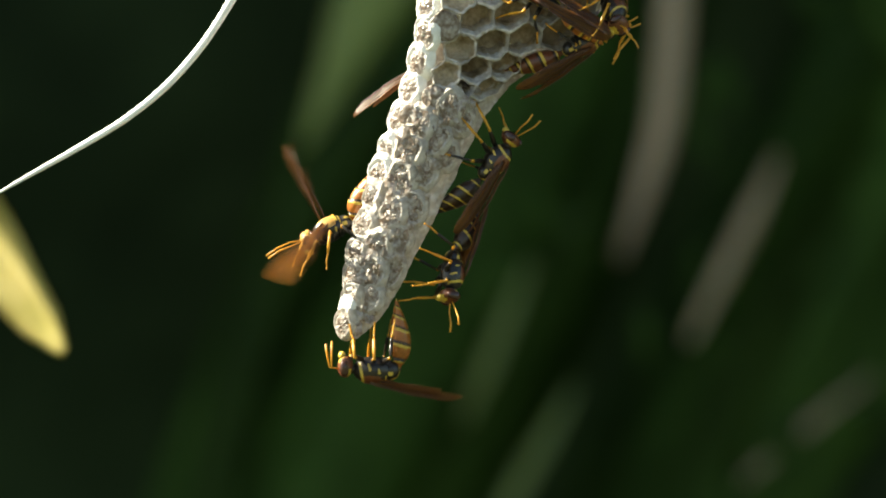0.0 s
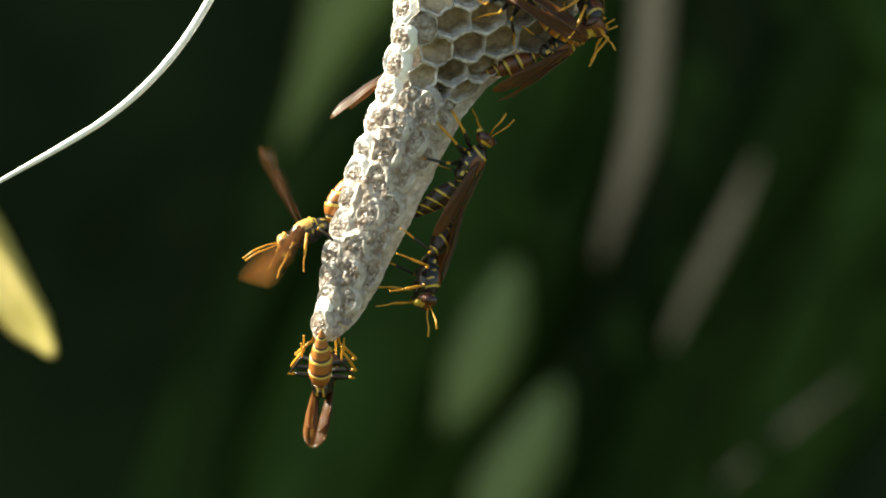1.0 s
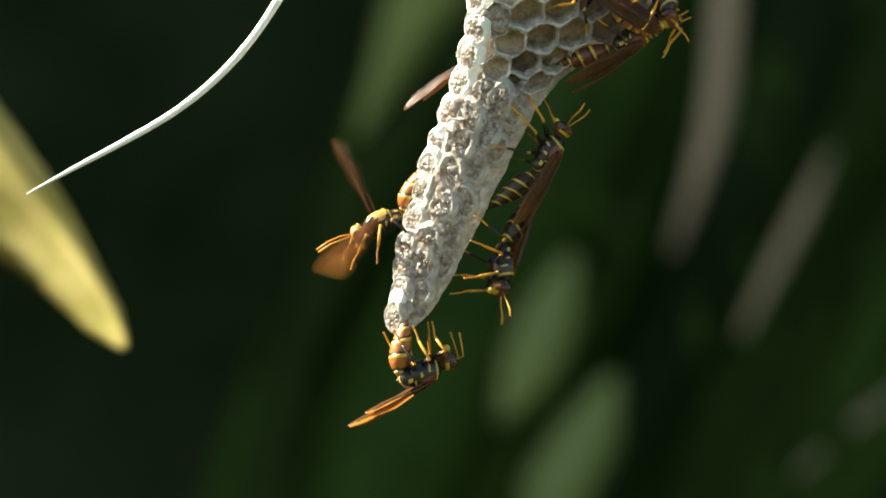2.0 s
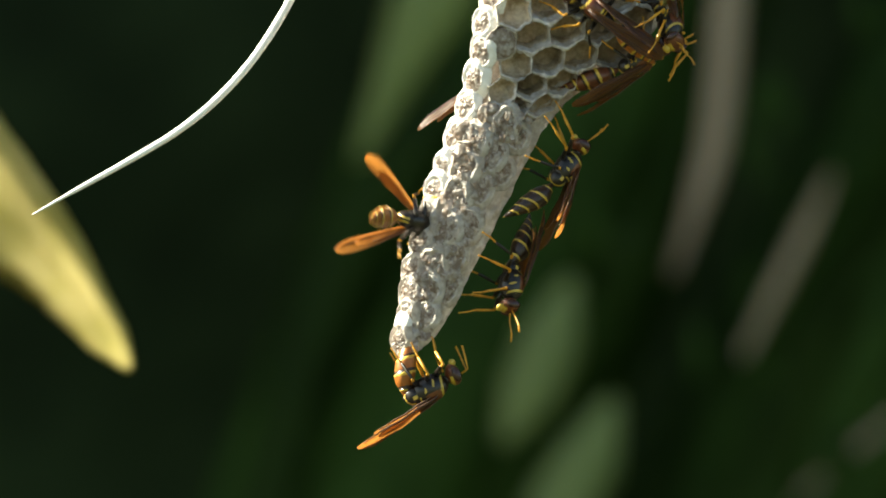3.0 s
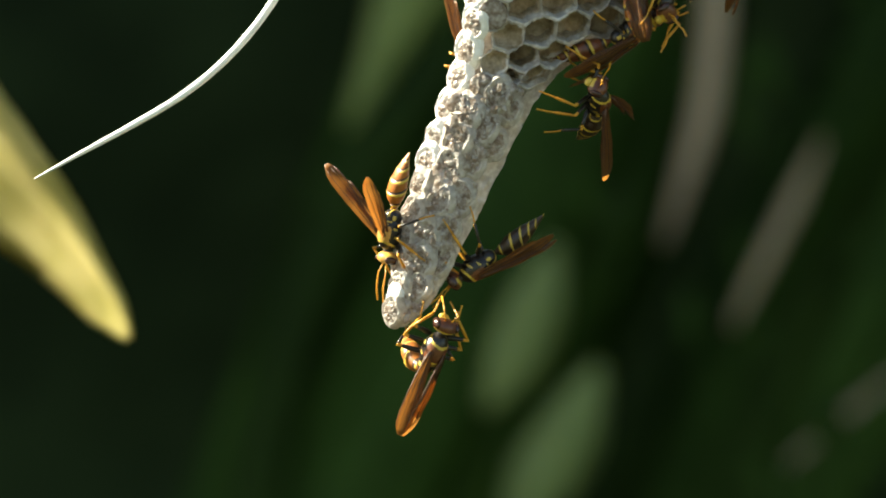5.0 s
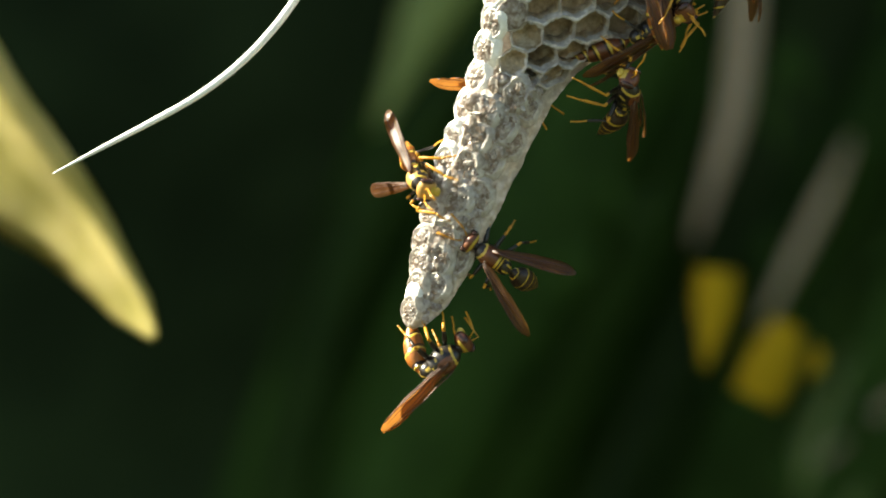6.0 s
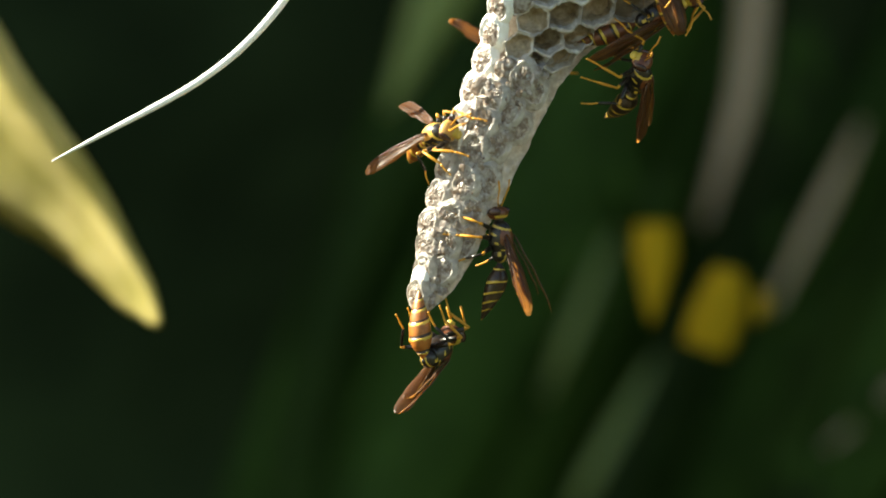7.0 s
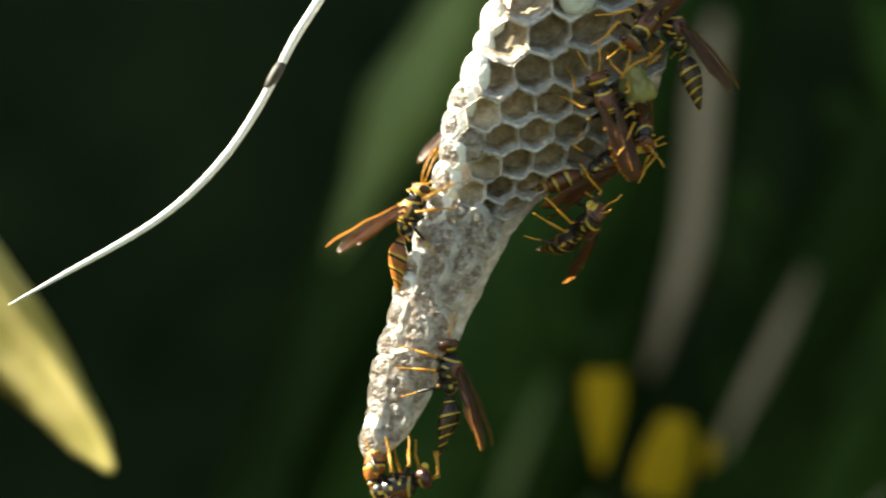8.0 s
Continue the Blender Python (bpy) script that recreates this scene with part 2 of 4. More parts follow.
for k in range(8500):
    p = Vector((random.gauss(0, 1), random.gauss(0, 1), random.gauss(0, 1))).normalized() * random.random() ** 0.45
    c = Vector((-4.1 + 2.1 * p.x, 3.85 + 2.6 * p.y, 4.9 + 2.0 * p.z))
    if noise.noise(c * 1.1) < -0.42:
        continue
    m = Matrix.Translation(c) @ Euler((random.uniform(0, 6.3), random.uniform(0, 6.3), random.uniform(0, 6.3))).to_matrix().to_4x4()
    w = random.uniform(0.06, 0.1)
    vs = [bm.verts.new(m @ Vector(q)) for q in ((-2 * w, 0, 0), (0, -w, 0.02), (2 * w, 0, 0), (0, w, 0.02))]
    bm.faces.new((vs[0], vs[1], vs[3]))
    bm.faces.new((vs[1], vs[2], vs[3]))
part("crown", bm, DARKENED_BLADE, tree, smooth=False)
# a second unseen tree, added to hold skylight off the plants behind
copy_thing(tree, pose(5.7, 1.0, 0.2))

# two yellow leaves on one stalk; their swing into view stands for sun reaching them
yellow_spray = tagged(new("yellow_leaf_spray"), "two yellow leaves far behind the nest, coloured as sunlit, swung in for arriving sun", "leaf")
NEAR_BG = 12000
yellow_spray.location = at(1200, 1100, NEAR_BG)
for pts, widths in (([(1095, 560), (1095, 615), (1094, 675), (1091, 735)], (72, 78, 46, 6)),
                    ([(1226, 640), (1216, 685), (1202, 730), (1184, 782)], (50, 86, 100, 86)),
                    ([(1285, 675), (1285, 705), (1275, 735)], (14, 30, 6))):
    one = blade("sunlit_yellow_leaf", pts, widths, SUNLIT_GOLD, "yellow leaf, brightened in colour as if sunlit", "", d=NEAR_BG)
    one.parent = yellow_spray
    one.matrix_basis = Matrix.Translation(-yellow_spray.location)

# ---- leaf and stem beside the nest ----
leaf = blade("broad_leaf", [(-290, 12), (-138, 300), (-32, 438), (74, 542), (146, 630), (230, 744)], (190, 230, 255, 242, 220, 184, 146, 120, 100, 78, 14), LEAF,
             "large yellowing green leaf with a tapered tip", "leaf", fold=-0.5, d=4600, tilt=1.3, wave=0.3)

stem = tagged(new("grass_stem"), "thin silvery dry grass stem, arched, with a dark node", "grass stem")
STEM = [(49, 466), (128, 420), (222, 366), (302, 316), (372, 258), (432, 190), (478, 120), (514, 52), (547, -15), (590, -85), (650, -190), (740, -360)]
bm = bmesh.new()
STEM_TIP = at(49, 466, 120)
stem.location = STEM_TIP
tube(bm, curve([at(x, y, 120) - STEM_TIP for x, y in STEM], 67), [U * glide([(0, 1), (6, 4.2), (12, 6), (24, 7.2), (66, 8.8)], i) * (1 + 0.06 * noise.noise(Vector((i * 0.4, 0, 0)))) for i in range(67)], 12)
part("stalk", bm, STRAW, stem)
bm = bmesh.new()
tube(bm, [at(x, y, 120) - STEM_TIP for x, y in ((500, 76), (508, 60), (518, 42), (526, 28))], [7.5 * U, 10 * U, 10 * U, 8 * U], 10)
part("node", bm, NODE, stem, "dark swollen node")

# ---- nest ----
nest = tagged(new("wasp_nest"), "grey paper wasp nest of open and silk-capped cells, hanging", "wasp nest")
LEFT = [(-220, 985), (-95, 930), (-55, 897), (0, 882), (60, 866), (100, 836), (185, 830), (240, 817), (300, 794), (340, 777), (400, 753), (440, 742),
        (500, 729), (545, 710), (580, 704), (640, 702), (670, 690), (700, 691), (715, 700)]
RIGHT = [(-220, 1150), (-95, 1205), (0, 1225), (60, 1215), (120, 1170), (200, 1090), (265, 998), (320, 952), (385, 920), (440, 893), (500, 862), (570, 826),
         (640, 792), (680, 766), (700, 745), (715, 728)]
DEEP = [(-220, 74), (200, 70), (260, 46), (320, 10), (715, 6)]


def face_of_nest(x, y):
    """Depth of the comb's face at a plan point, and the way its cells look out."""
    a, b = glide(LEFT, y), glide(RIGHT, y)
    t = max(-1.0, min(1.0, (x - (a + b) / 2) / ((b - a) / 2)))
    half = (b - a) / 2
    turn = glide([(-220, 0.2), (150, 0.16), (300, 0.0), (450, -0.08), (715, -0.08)], y)
    flat = min(1.0, max(0.0, (y - 200) / 100, (30 - y) / 60))
    start = 0.8 - 0.18 * flat
    edge = max(0.0, -t - start) / (1 - start)
    d = half * ((0.1 + 0.2 * flat if t < 0 else 0.75) * (1 - math.sqrt(1 - (0.93 * t) ** 2)) + (0.3 + 0.25 * flat) * edge ** 1.3) + 6 * noise.noise(Vector((x, y, 0)) * 0.012) + math.tan(turn) * (x - (a + b) / 2)
    yaw = (0.3 * t - 1.0 * min(1.0, 1.6 * edge) if t < 0 else 0.5 * t) + turn
    return d, Vector((math.sin(yaw), -math.cos(yaw), -0.12)).normalized(), t


def crease(p):
    """Sharp folds, as in crumpled tissue."""
    return 0.5 - abs(noise.noise(p))


bm = bmesh.new()
rings = []
for y in range(-220, 718, 3):
    inset = glide([(-220, 8), (240, 10), (320, 13), (600, 9), (690, 4), (717, 3)], y)
    a, b = glide(LEFT, y) + inset, glide(RIGHT, y) - 2
    xm, half = (a + b) / 2, (b - a) / 2
    deep = glide(DEEP, y)
    back = half * 0.75 + deep + 30
    edges = face_of_nest(a, y)[0], face_of_nest(b, y)[0]
    ring = []
    for k in range(150):
        q = 2 * math.pi * k / 150
        x = xm + half * math.cos(q)
        front = math.sin(q) >= 0
        if front:
            d = face_of_nest(x, y)[0] + deep * (0.3 + 0.7 * math.sin(q))
        else:
            f = (x - a) / (b - a)
            d = (1 - f) * edges[0] + f * edges[1] + deep * 0.3 - back * 0.75 * math.sin(q)
        # the old outer paper has soft folds that run down the comb, and fine tissue creases
        along, across = y * 0.95 - x * 0.3, x * 0.95 + y * 0.3
        p = Vector((across, along, d))
        w = (7 * noise.noise(Vector((across * 0.05, along * 0.018, d * 0.03))) + 5 * noise.noise(Vector((across * 0.09, along * 0.06, 4)))
             - 3.5 * crease(p * 0.07) - 2.5 * crease(p * 0.16) + 2)
        ring.append(at(x + w * 0.5 * math.cos(q), y, d - w * (1 if front else -0.3)))
    rings.append(ring)
loft(bm, rings)
part("comb_body", bm, OLD_PAPER, nest, "crumpled grey paper side of the comb")

# open cells: a staggered lattice whose pitch shrinks towards the tip
ROWS = [-281, -215, -148, -80, -15, 49, 104, 155, 202, 243, 279, 306, 330]
PITCH = [80, 79, 78, 77, 75, 66, 63, 60, 58, 52, 49, 46, 42]
ANCHOR = [902, 902, 902, 914, 903, 929, 933, 938, 933, 936, 932, 908, 905]


def lattice(r, c):
    x = ANCHOR[r] + (c + (0.5 if r % 2 == 0 else 0)) * PITCH[r]
    return Vector((x, ROWS[r] - 0.14 * (x - 935)))


def corners(r, c):
    """The six corners of a cell, each shared with two neighbours."""
    s = 0 if r % 2 == 0 else -1
    ring = [lattice(r, c + 1), lattice(r + 1, c + 1 + s), lattice(r + 1, c + s), lattice(r, c - 1), lattice(r - 1, c + s), lattice(r - 1, c + 1 + s)]
    here = lattice(r, c)
    return [(here + ring[k] + ring[(k + 1) % 6]) / 3 for k in range(6)]


def cup(outline, depth, lean, sealed, hood=0.0, lip=1.0):
    """A paper cell on an outline of plan points (x, y, d): thin outer wall, scalloped rim, inner wall and floor. lean: shift of the floor for each step inward."""
    middle = sum(outline, Vector()) / len(outline)
    rings = []
    for scale, z in ((0.975, 42), (0.99, 14), (0.996, 3), (0.992, 0.5), (0.984, -0.8), (0.972, -0.2), (0.964, 2), (0.952, 7), (0.925, 16),
                     (0.88, 16 + depth * 0.35), (0.82, 16 + depth * 0.75), (0.64, 16 + depth * 0.97), (0.25, 16 + depth)) if not sealed else (
                    (0.97, 34), (0.99, 10), (1.0, 2), (0.98, -1.5), (0.94, -2.2), (0.89, -0.5), (0.85, 3), (0.8, depth * 0.6), (0.7, depth * 0.8), (0.25, depth)):
        ring = []
        for k, p in enumerate(outline):
            q = middle + (p - middle) * (1 - (1 - scale) * lip)
            w = 1.6 * noise.noise(Vector((q.x, q.y, z)) * 0.07) + 1.0 * noise.noise(Vector((q.x, q.y, z)) * 0.2)
            inner = 1.0 if z > 0 and scale < 0.93 else 0.0
            ragged = noise.noise(Vector((q.x, q.y, 31)) * 0.13) if scale < 0.98 else 0.0
            low = max(0.0, (p.y - middle.y) / 30)
            top = max(0.0, (middle.y - p.y) / 30 - 0.1) * hood
            ring.append(at(q.x + w * inner * 1.6 + lean[0] * z * inner, q.y + w + lean[1] * z * inner + 4.5 * ragged - (6.5 * low if scale < 0.973 and not sealed else 0), q.z + z + w - top * (1 - inner)))
        rings.append(ring)
    bm = bmesh.new()
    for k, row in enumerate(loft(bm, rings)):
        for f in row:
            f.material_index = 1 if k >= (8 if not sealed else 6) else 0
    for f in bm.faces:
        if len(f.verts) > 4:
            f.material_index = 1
    return bm


def cap_dome(seed, rad, high, tall=1.0):
    """A crumpled silk lid, with a thickness, that closes a cell."""
    bm = bmesh.new()
    rings = []
    for scale, z in ((0.9, -10), (0.99, -4), (0.96, high * 0.25), (0.9, high * 0.45), (0.82, high * 0.62), (0.73, high * 0.76), (0.63, high * 0.87), (0.53, high * 0.94),
                     (0.43, high * 0.98), (0.33, high), (0.22, high), (0.1, high * 0.98)):
        ring = []
        for k in range(48):
            q = 2 * math.pi * k / 48
            p = Vector((math.cos(q) * scale, math.sin(q) * scale, seed * 2.3))
            w = noise.noise(p * 1.7) * 0.1 + crease(p * 2.4) * 0.1 + crease(p * 5.2) * 0.13 + crease(p * 10.0) * 0.07 - 0.13
            ring.append(Vector((math.cos(q) * rad * scale * (1 + w * 0.4), math.sin(q) * rad * tall * scale * (1 + w * 0.4), z + w * rad * 0.8)) * U)
        rings.append(ring)
    loft(bm, rings)
    return bm


def facing(n, lean=0.17):
    """A turn whose z looks along n, with its y up the comb."""
    n = n.normalized()
    right = Vector((lean, 0, 1)).cross(n).normalized()
    return Matrix((right, n.cross(right), n)).transposed().to_4x4()


seal, own_step = 0, random.Random(8)
for r in range(1, 12):
    for c in range(-6, 9):
        here = lattice(r, c)
        a, b = glide(LEFT, here.y), glide(RIGHT, here.y)
        if not a + (26 if here.y > 60 else 20) < here.x < b - 14:
            continue
        ring = corners(r, c)
        shut = here.x < a + (62 if here.y > 70 else 0)
        tan = not shut and (here.x < a + 84 and here.y > 80)
        outline, step = [], own_step.uniform(-5.5, 4) if here.y > 60 else own_step.uniform(-13, 7)
        for k in range(6):
            for j in range(6):
                f = j / 6
                p = ring[k].lerp(ring[(k + 1) % 6], f)
                x = p.x + 4 * noise.noise(Vector((p.x, p.y, 3)) * 0.05)
                y = p.y + 4 * noise.noise(Vector((p.x, p.y, 8)) * 0.05)
                x = min(max(x, glide(LEFT, y) + 1), glide(RIGHT, y) + 2)
                d = face_of_nest(x, y)[0] + step + 7 * math.sin(math.pi * f) + 5 * noise.noise(Vector((x, y, 5)) * 0.09)
                outline.append(Vector((x, y, d)))
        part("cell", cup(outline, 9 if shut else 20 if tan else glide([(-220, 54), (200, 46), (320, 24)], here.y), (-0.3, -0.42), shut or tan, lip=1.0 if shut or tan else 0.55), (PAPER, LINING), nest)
        if shut:
            d, out, t = face_of_nest(here.x, here.y)
            lid = part("cell_cap", cap_dome(seal, PITCH[r] * 0.47, 3), SILK, nest, "crumpled silvery silk cell cap")
            lid.matrix_basis = Matrix.Translation(at(here.x, here.y, d + 3)) @ facing(out)
            seal += 1

# a white silk cap bulges from one cell at the top
spot = lattice(3, 2)
lid = part("cell_cap", cap_dome(77, 34, 24), CHALK, nest, "domed white silk cell cap")
lid.matrix_basis = Matrix.Translation(at(spot.x, spot.y, face_of_nest(spot.x, spot.y)[0] + 6)) @ facing(Vector((0.1, -1, -0.3)))

def bulge(seed, rad, high, tall, plain=False):
    """A sealed cell seen from outside: a lumpy white paper wall that closes over a crinkled silk lid."""
    bm = bmesh.new()
    rings, steps = [], [1.16, 1.1, 1.04, 0.99, 0.94, 0.88, 0.82, 0.76, 0.7, 0.64, 0.58, 0.5, 0.41, 0.31, 0.2, 0.08]
    for s in steps:
        ring = []
        for k in range(52):
            q = 2 * math.pi * k / 52
            way = Vector((math.cos(q), math.sin(q), seed * 2.3))
            p = Vector((math.cos(q) * s, math.sin(q) * s, seed * 2.3))
            z = high * math.sqrt(max(0.0, 1 - (s / 1.16) ** 2)) * 1.25 - 0.25 * rad
            hood = max(0.0, 0.5 * math.sin(q) - 0.6 * math.cos(q))
            step = 0.72 + 0.16 * noise.noise(way * 1.1)
            z += rad * (0.07 + 0.15 * hood + 0.05 * noise.noise(way * 2.3)) * math.exp(-((s - step - 0.1) / 0.11) ** 2) * (0.0 if plain else 1.0)
            silk = 0.0 if plain else max(0.0, min(1.0, (step - s) / 0.1))
            w = noise.noise(p * 1.5) * 0.11 + (crease(p * 2.2) - 0.3) * 0.12 + (crease(p * 5.5) - 0.3) * (0.05 + 0.14 * silk) + (crease(p * 12.0) - 0.3) * (0.03 + 0.08 * silk)
            out = rad * s * (1 + 0.12 * noise.noise(way * 1.4 + Vector((5, 0, 0))))
            ring.append(Vector((math.cos(q) * out, math.sin(q) * out * tall, z + w * rad)) * U)
        rings.append(ring)
    for i, row in enumerate(loft(bm, rings, cap=False)):
        for k, f in enumerate(row):
            q = 2 * math.pi * (k + 0.5) / 52
            way = Vector((math.cos(q), math.sin(q), seed * 2.3))
            f.material_index = 1 if not plain and steps[i] < 0.78 + 0.16 * noise.noise(way * 1.1) + 0.12 * noise.noise(way * 5) - 0.2 * max(0.0, 0.7 * math.sin(q) - math.cos(q)) else 0
    bm.faces.new(list(bm.verts)[-52:])
    return bm


# sealed cells stand in columns down the lower comb; the column on the sunny edge bulges out
own = random.Random(3)
column = 0
for inset, first, wide, yaw, high in ((14, -62, 25, -0.72, 0.5), (56, 334, 27, -0.38, 0.36), (92, 304, 25, -0.1, 0.28), (126, 330, 22, 0.15, 0.22)):
    y = first
    while y < 705 - inset * 0.35:
        a, b = glide(LEFT, y), glide(RIGHT, y)
        shrink = glide([(0, 1.0), (420, 1.0), (680, 0.84)], y)
        x = a + inset * shrink + own.uniform(-2, 2)
        if x < b - 24:
            d, out, t = face_of_nest(x, y)
            n = Vector((math.sin(yaw), -math.cos(yaw), own.uniform(-0.1, 0.12))).normalized()
            rad = wide * shrink * (own.uniform(0.82, 1.14) if inset < 50 else own.uniform(0.92, 1.1))
            # upper caps of the sunny column take the paper with painted sunlight
            lid = part("cell_cap", bulge(20 + column, rad, rad * high, 1.32, y < 85), (SUNLIT_PAPER if y < 440 and inset < 50 else OLD_PAPER, SILK), nest,
                       "bulging paper cell cap, whitened as if in full sun" if y < 85 else "crumpled silvery silk cell cap", smooth=False)
            lid.matrix_basis = Matrix.Translation(at(x, y, d + 2)) @ facing(n, 0.3)
            column += 1
        y += (47 if inset < 50 else 58) * shrink * own.uniform(0.84, 1.16)

lid = part("cell_cap", bulge(61, 19, 11, 1.5, True), (SUNLIT_PAPER, SILK), nest, "bulging paper cell cap, whitened as if in full sun")
lid.matrix_basis = Matrix.Translation(at(703, 664, face_of_nest(703, 664)[0] - 2)) @ facing(Vector((-0.75, -0.65, 0.1)), 0.3)

# the pointed end of the comb: one last cell that opens downward
end = Vector((712, 690, face_of_nest(712, 690)[0] - 4))
outline = [end + Vector((19 * math.cos(q), 15 * math.sin(q) - 4, 11 * math.sin(q * 2 + 1) * 0.4 + 6)) for q in (2 * math.pi * k / 36 for k in range(36))]
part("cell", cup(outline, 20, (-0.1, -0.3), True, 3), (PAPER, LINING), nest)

# torn shreds of silk that cover the sealed cells
own = random.Random(5)
verts, faces = [], []
for i in range(150):
    y = own.uniform(285, 700)
    a, b = glide(LEFT, y), glide(RIGHT, y)
    x = a + (b - a) * own.uniform(0.2, 0.8)
    d, out, t = face_of_nest(x, y)
    size = own.uniform(2.5, 7)
    n = (out + Vector((own.uniform(-0.5, 0.3), 0, own.uniform(-0.3, 0.5)))).normalized()
    side = n.cross(Vector((own.uniform(-0.4, 0.4), 0, 1))).normalized()
    top = n.cross(side)
    seat = at(x, y, d - own.uniform(3, 7))
    start = len(verts)
    for u in range(5):
        for v in range(5):
            p, q = u / 2 - 1, v / 2 - 1
            ragged = 1 + 0.5 * noise.noise(Vector((p, q, i * 1.7)))
            high = 2 * noise.noise(Vector((p * 1.6, q * 1.6, i * 3.1))) - 1.2 * (p * p + q * q)
            verts.append(seat + (side * p * size * ragged + top * q * size * 1.6 * ragged + n * high) * U)
    faces += [(start + u * 5 + v, start + u * 5 + v + 1, start + u * 5 + v + 6, start + u * 5 + v + 5) for u in range(4) for v in range(4)]
bm = bmesh.new()
made = [bm.verts.new(p) for p in verts]
for f in faces:
    bm.faces.new([made[k] for k in f])
tagged(part("torn_silk", bm, SILK, nest), "torn whitish silk shreds on the sealed cells", kind="stuff")

bm = bmesh.new()
tube(bm, curve([at(1065, -190, 60), at(1068, -260, 60), at(1075, -330, 55)], 9), [30 * U, 22 * U, 14 * U, 11 * U, 10 * U, 10 * U, 11 * U, 13 * U, 16 * U], 10)
part("pedicel", bm, NODE, nest, "thin dark stalk that carries the comb")

shrub = tagged(new("shrub"), "bare woody shrub stem with a drooping twig that carries the nest", "shrub")
TWIG = at(1075, -338, 55)
bm = bmesh.new()
tube(bm, curve([Vector((0.46, 0.3, -0.03)), Vector((0.44, 0.26, 0.6)), Vector((0.40, 0.2, 1.2)), Vector((0.33, 0.12, 1.58))], 25), [0.016 - 0.0003 * i for i in range(25)], 10)
part("stem", bm, DRY, shrub)
bm = bmesh.new()
tube(bm, curve([Vector((0.33, 0.12, 1.58)), Vector((0.22, 0.06, 1.63)), Vector((0.11, 0.02, 1.6)), TWIG, TWIG + Vector((-0.03, -0.002, -0.01))], 25), [0.008 - 0.00025 * i for i in range(25)], 8)
part("twig", bm, DRY, shrub)


# ---- wasps ----
def wasp_head():
    bm = bmesh.new()
    faces = ball(bm, (0, 0, 0), (0.95 * MM, 1.65 * MM, 1.4 * MM), 32, 20)
    for f in faces:
        p = f.calc_center_median() / MM
        f.material_index = 0
        if p.x > 0.35 and p.z < -0.35 and abs(p.y) < 0.75:
            f.material_index = 1
        if p.x < -0.35 and p.z > 0.2 and 0.55 < (p.y ** 2 + p.z ** 2) ** 0.5 < 1.6 and p.x > -0.62:
            f.material_index = 1
    ball_faces = ball(bm, (0.55 * MM, 0, -1.35 * MM), (0.45 * MM, 0.7 * MM, 0.5 * MM), 14, 10)
    for f in ball_faces:
        f.material_index = 1
    return bm


def wasp_thorax():
    """Humped thorax with a brown shield, yellow collar, bars and side plates."""
    bm = bmesh.new()
    for f in ball(bm, (0, 0, 0), (2.5 * MM, 1.55 * MM, 1.75 * MM), 80, 64):
        p = f.calc_center_median() / MM
        side = abs(p.y)
        if p.z > 0.7 and -0.95 < p.x < 1.35:
            f.material_index = 2
        if abs(p.x - 1.62 + 0.3 * p.z) < 0.15 and p.z > -0.8 or abs(p.x + 1.12) < 0.13 and p.z > 0.75 and side < 1.0 or abs(p.x + 1.62) < 0.1 and p.z > 0.5:
            f.material_index = 1
        if side > 0.9:
            slant = p.x + 0.35 * p.z
            if ((slant - 0.5) / 0.17) ** 2 + ((p.z + 0.35) / 0.5) ** 2 < 1 or ((slant + 0.6) / 0.13) ** 2 + ((p.z - 0.1) / 0.34) ** 2 < 1:
                f.material_index = 1
    for f in ball(bm, (-2.1 * MM, 0, -0.15 * MM), (1.25 * MM, 1.15 * MM, 1.25 * MM), 48, 36):
        p = f.calc_center_median() / MM
        if p.x < -2.2 and 0.28 < abs(p.y) - 0.12 * p.z < 0.52 or p.x > -2.4 and abs(p.y) > 0.9 and 0 < p.z < 0.45:
            f.material_index = 1
    tube(bm, [(2.2 * MM, 0, 0), (2.9 * MM, 0, 0)], [0.6 * MM, 0.5 * MM], 12)
    tube(bm, [(-2.9 * MM, 0, -0.35 * MM), (-3.5 * MM, 0, -0.35 * MM)], [0.42 * MM, 0.22 * MM], 12)
    return bm


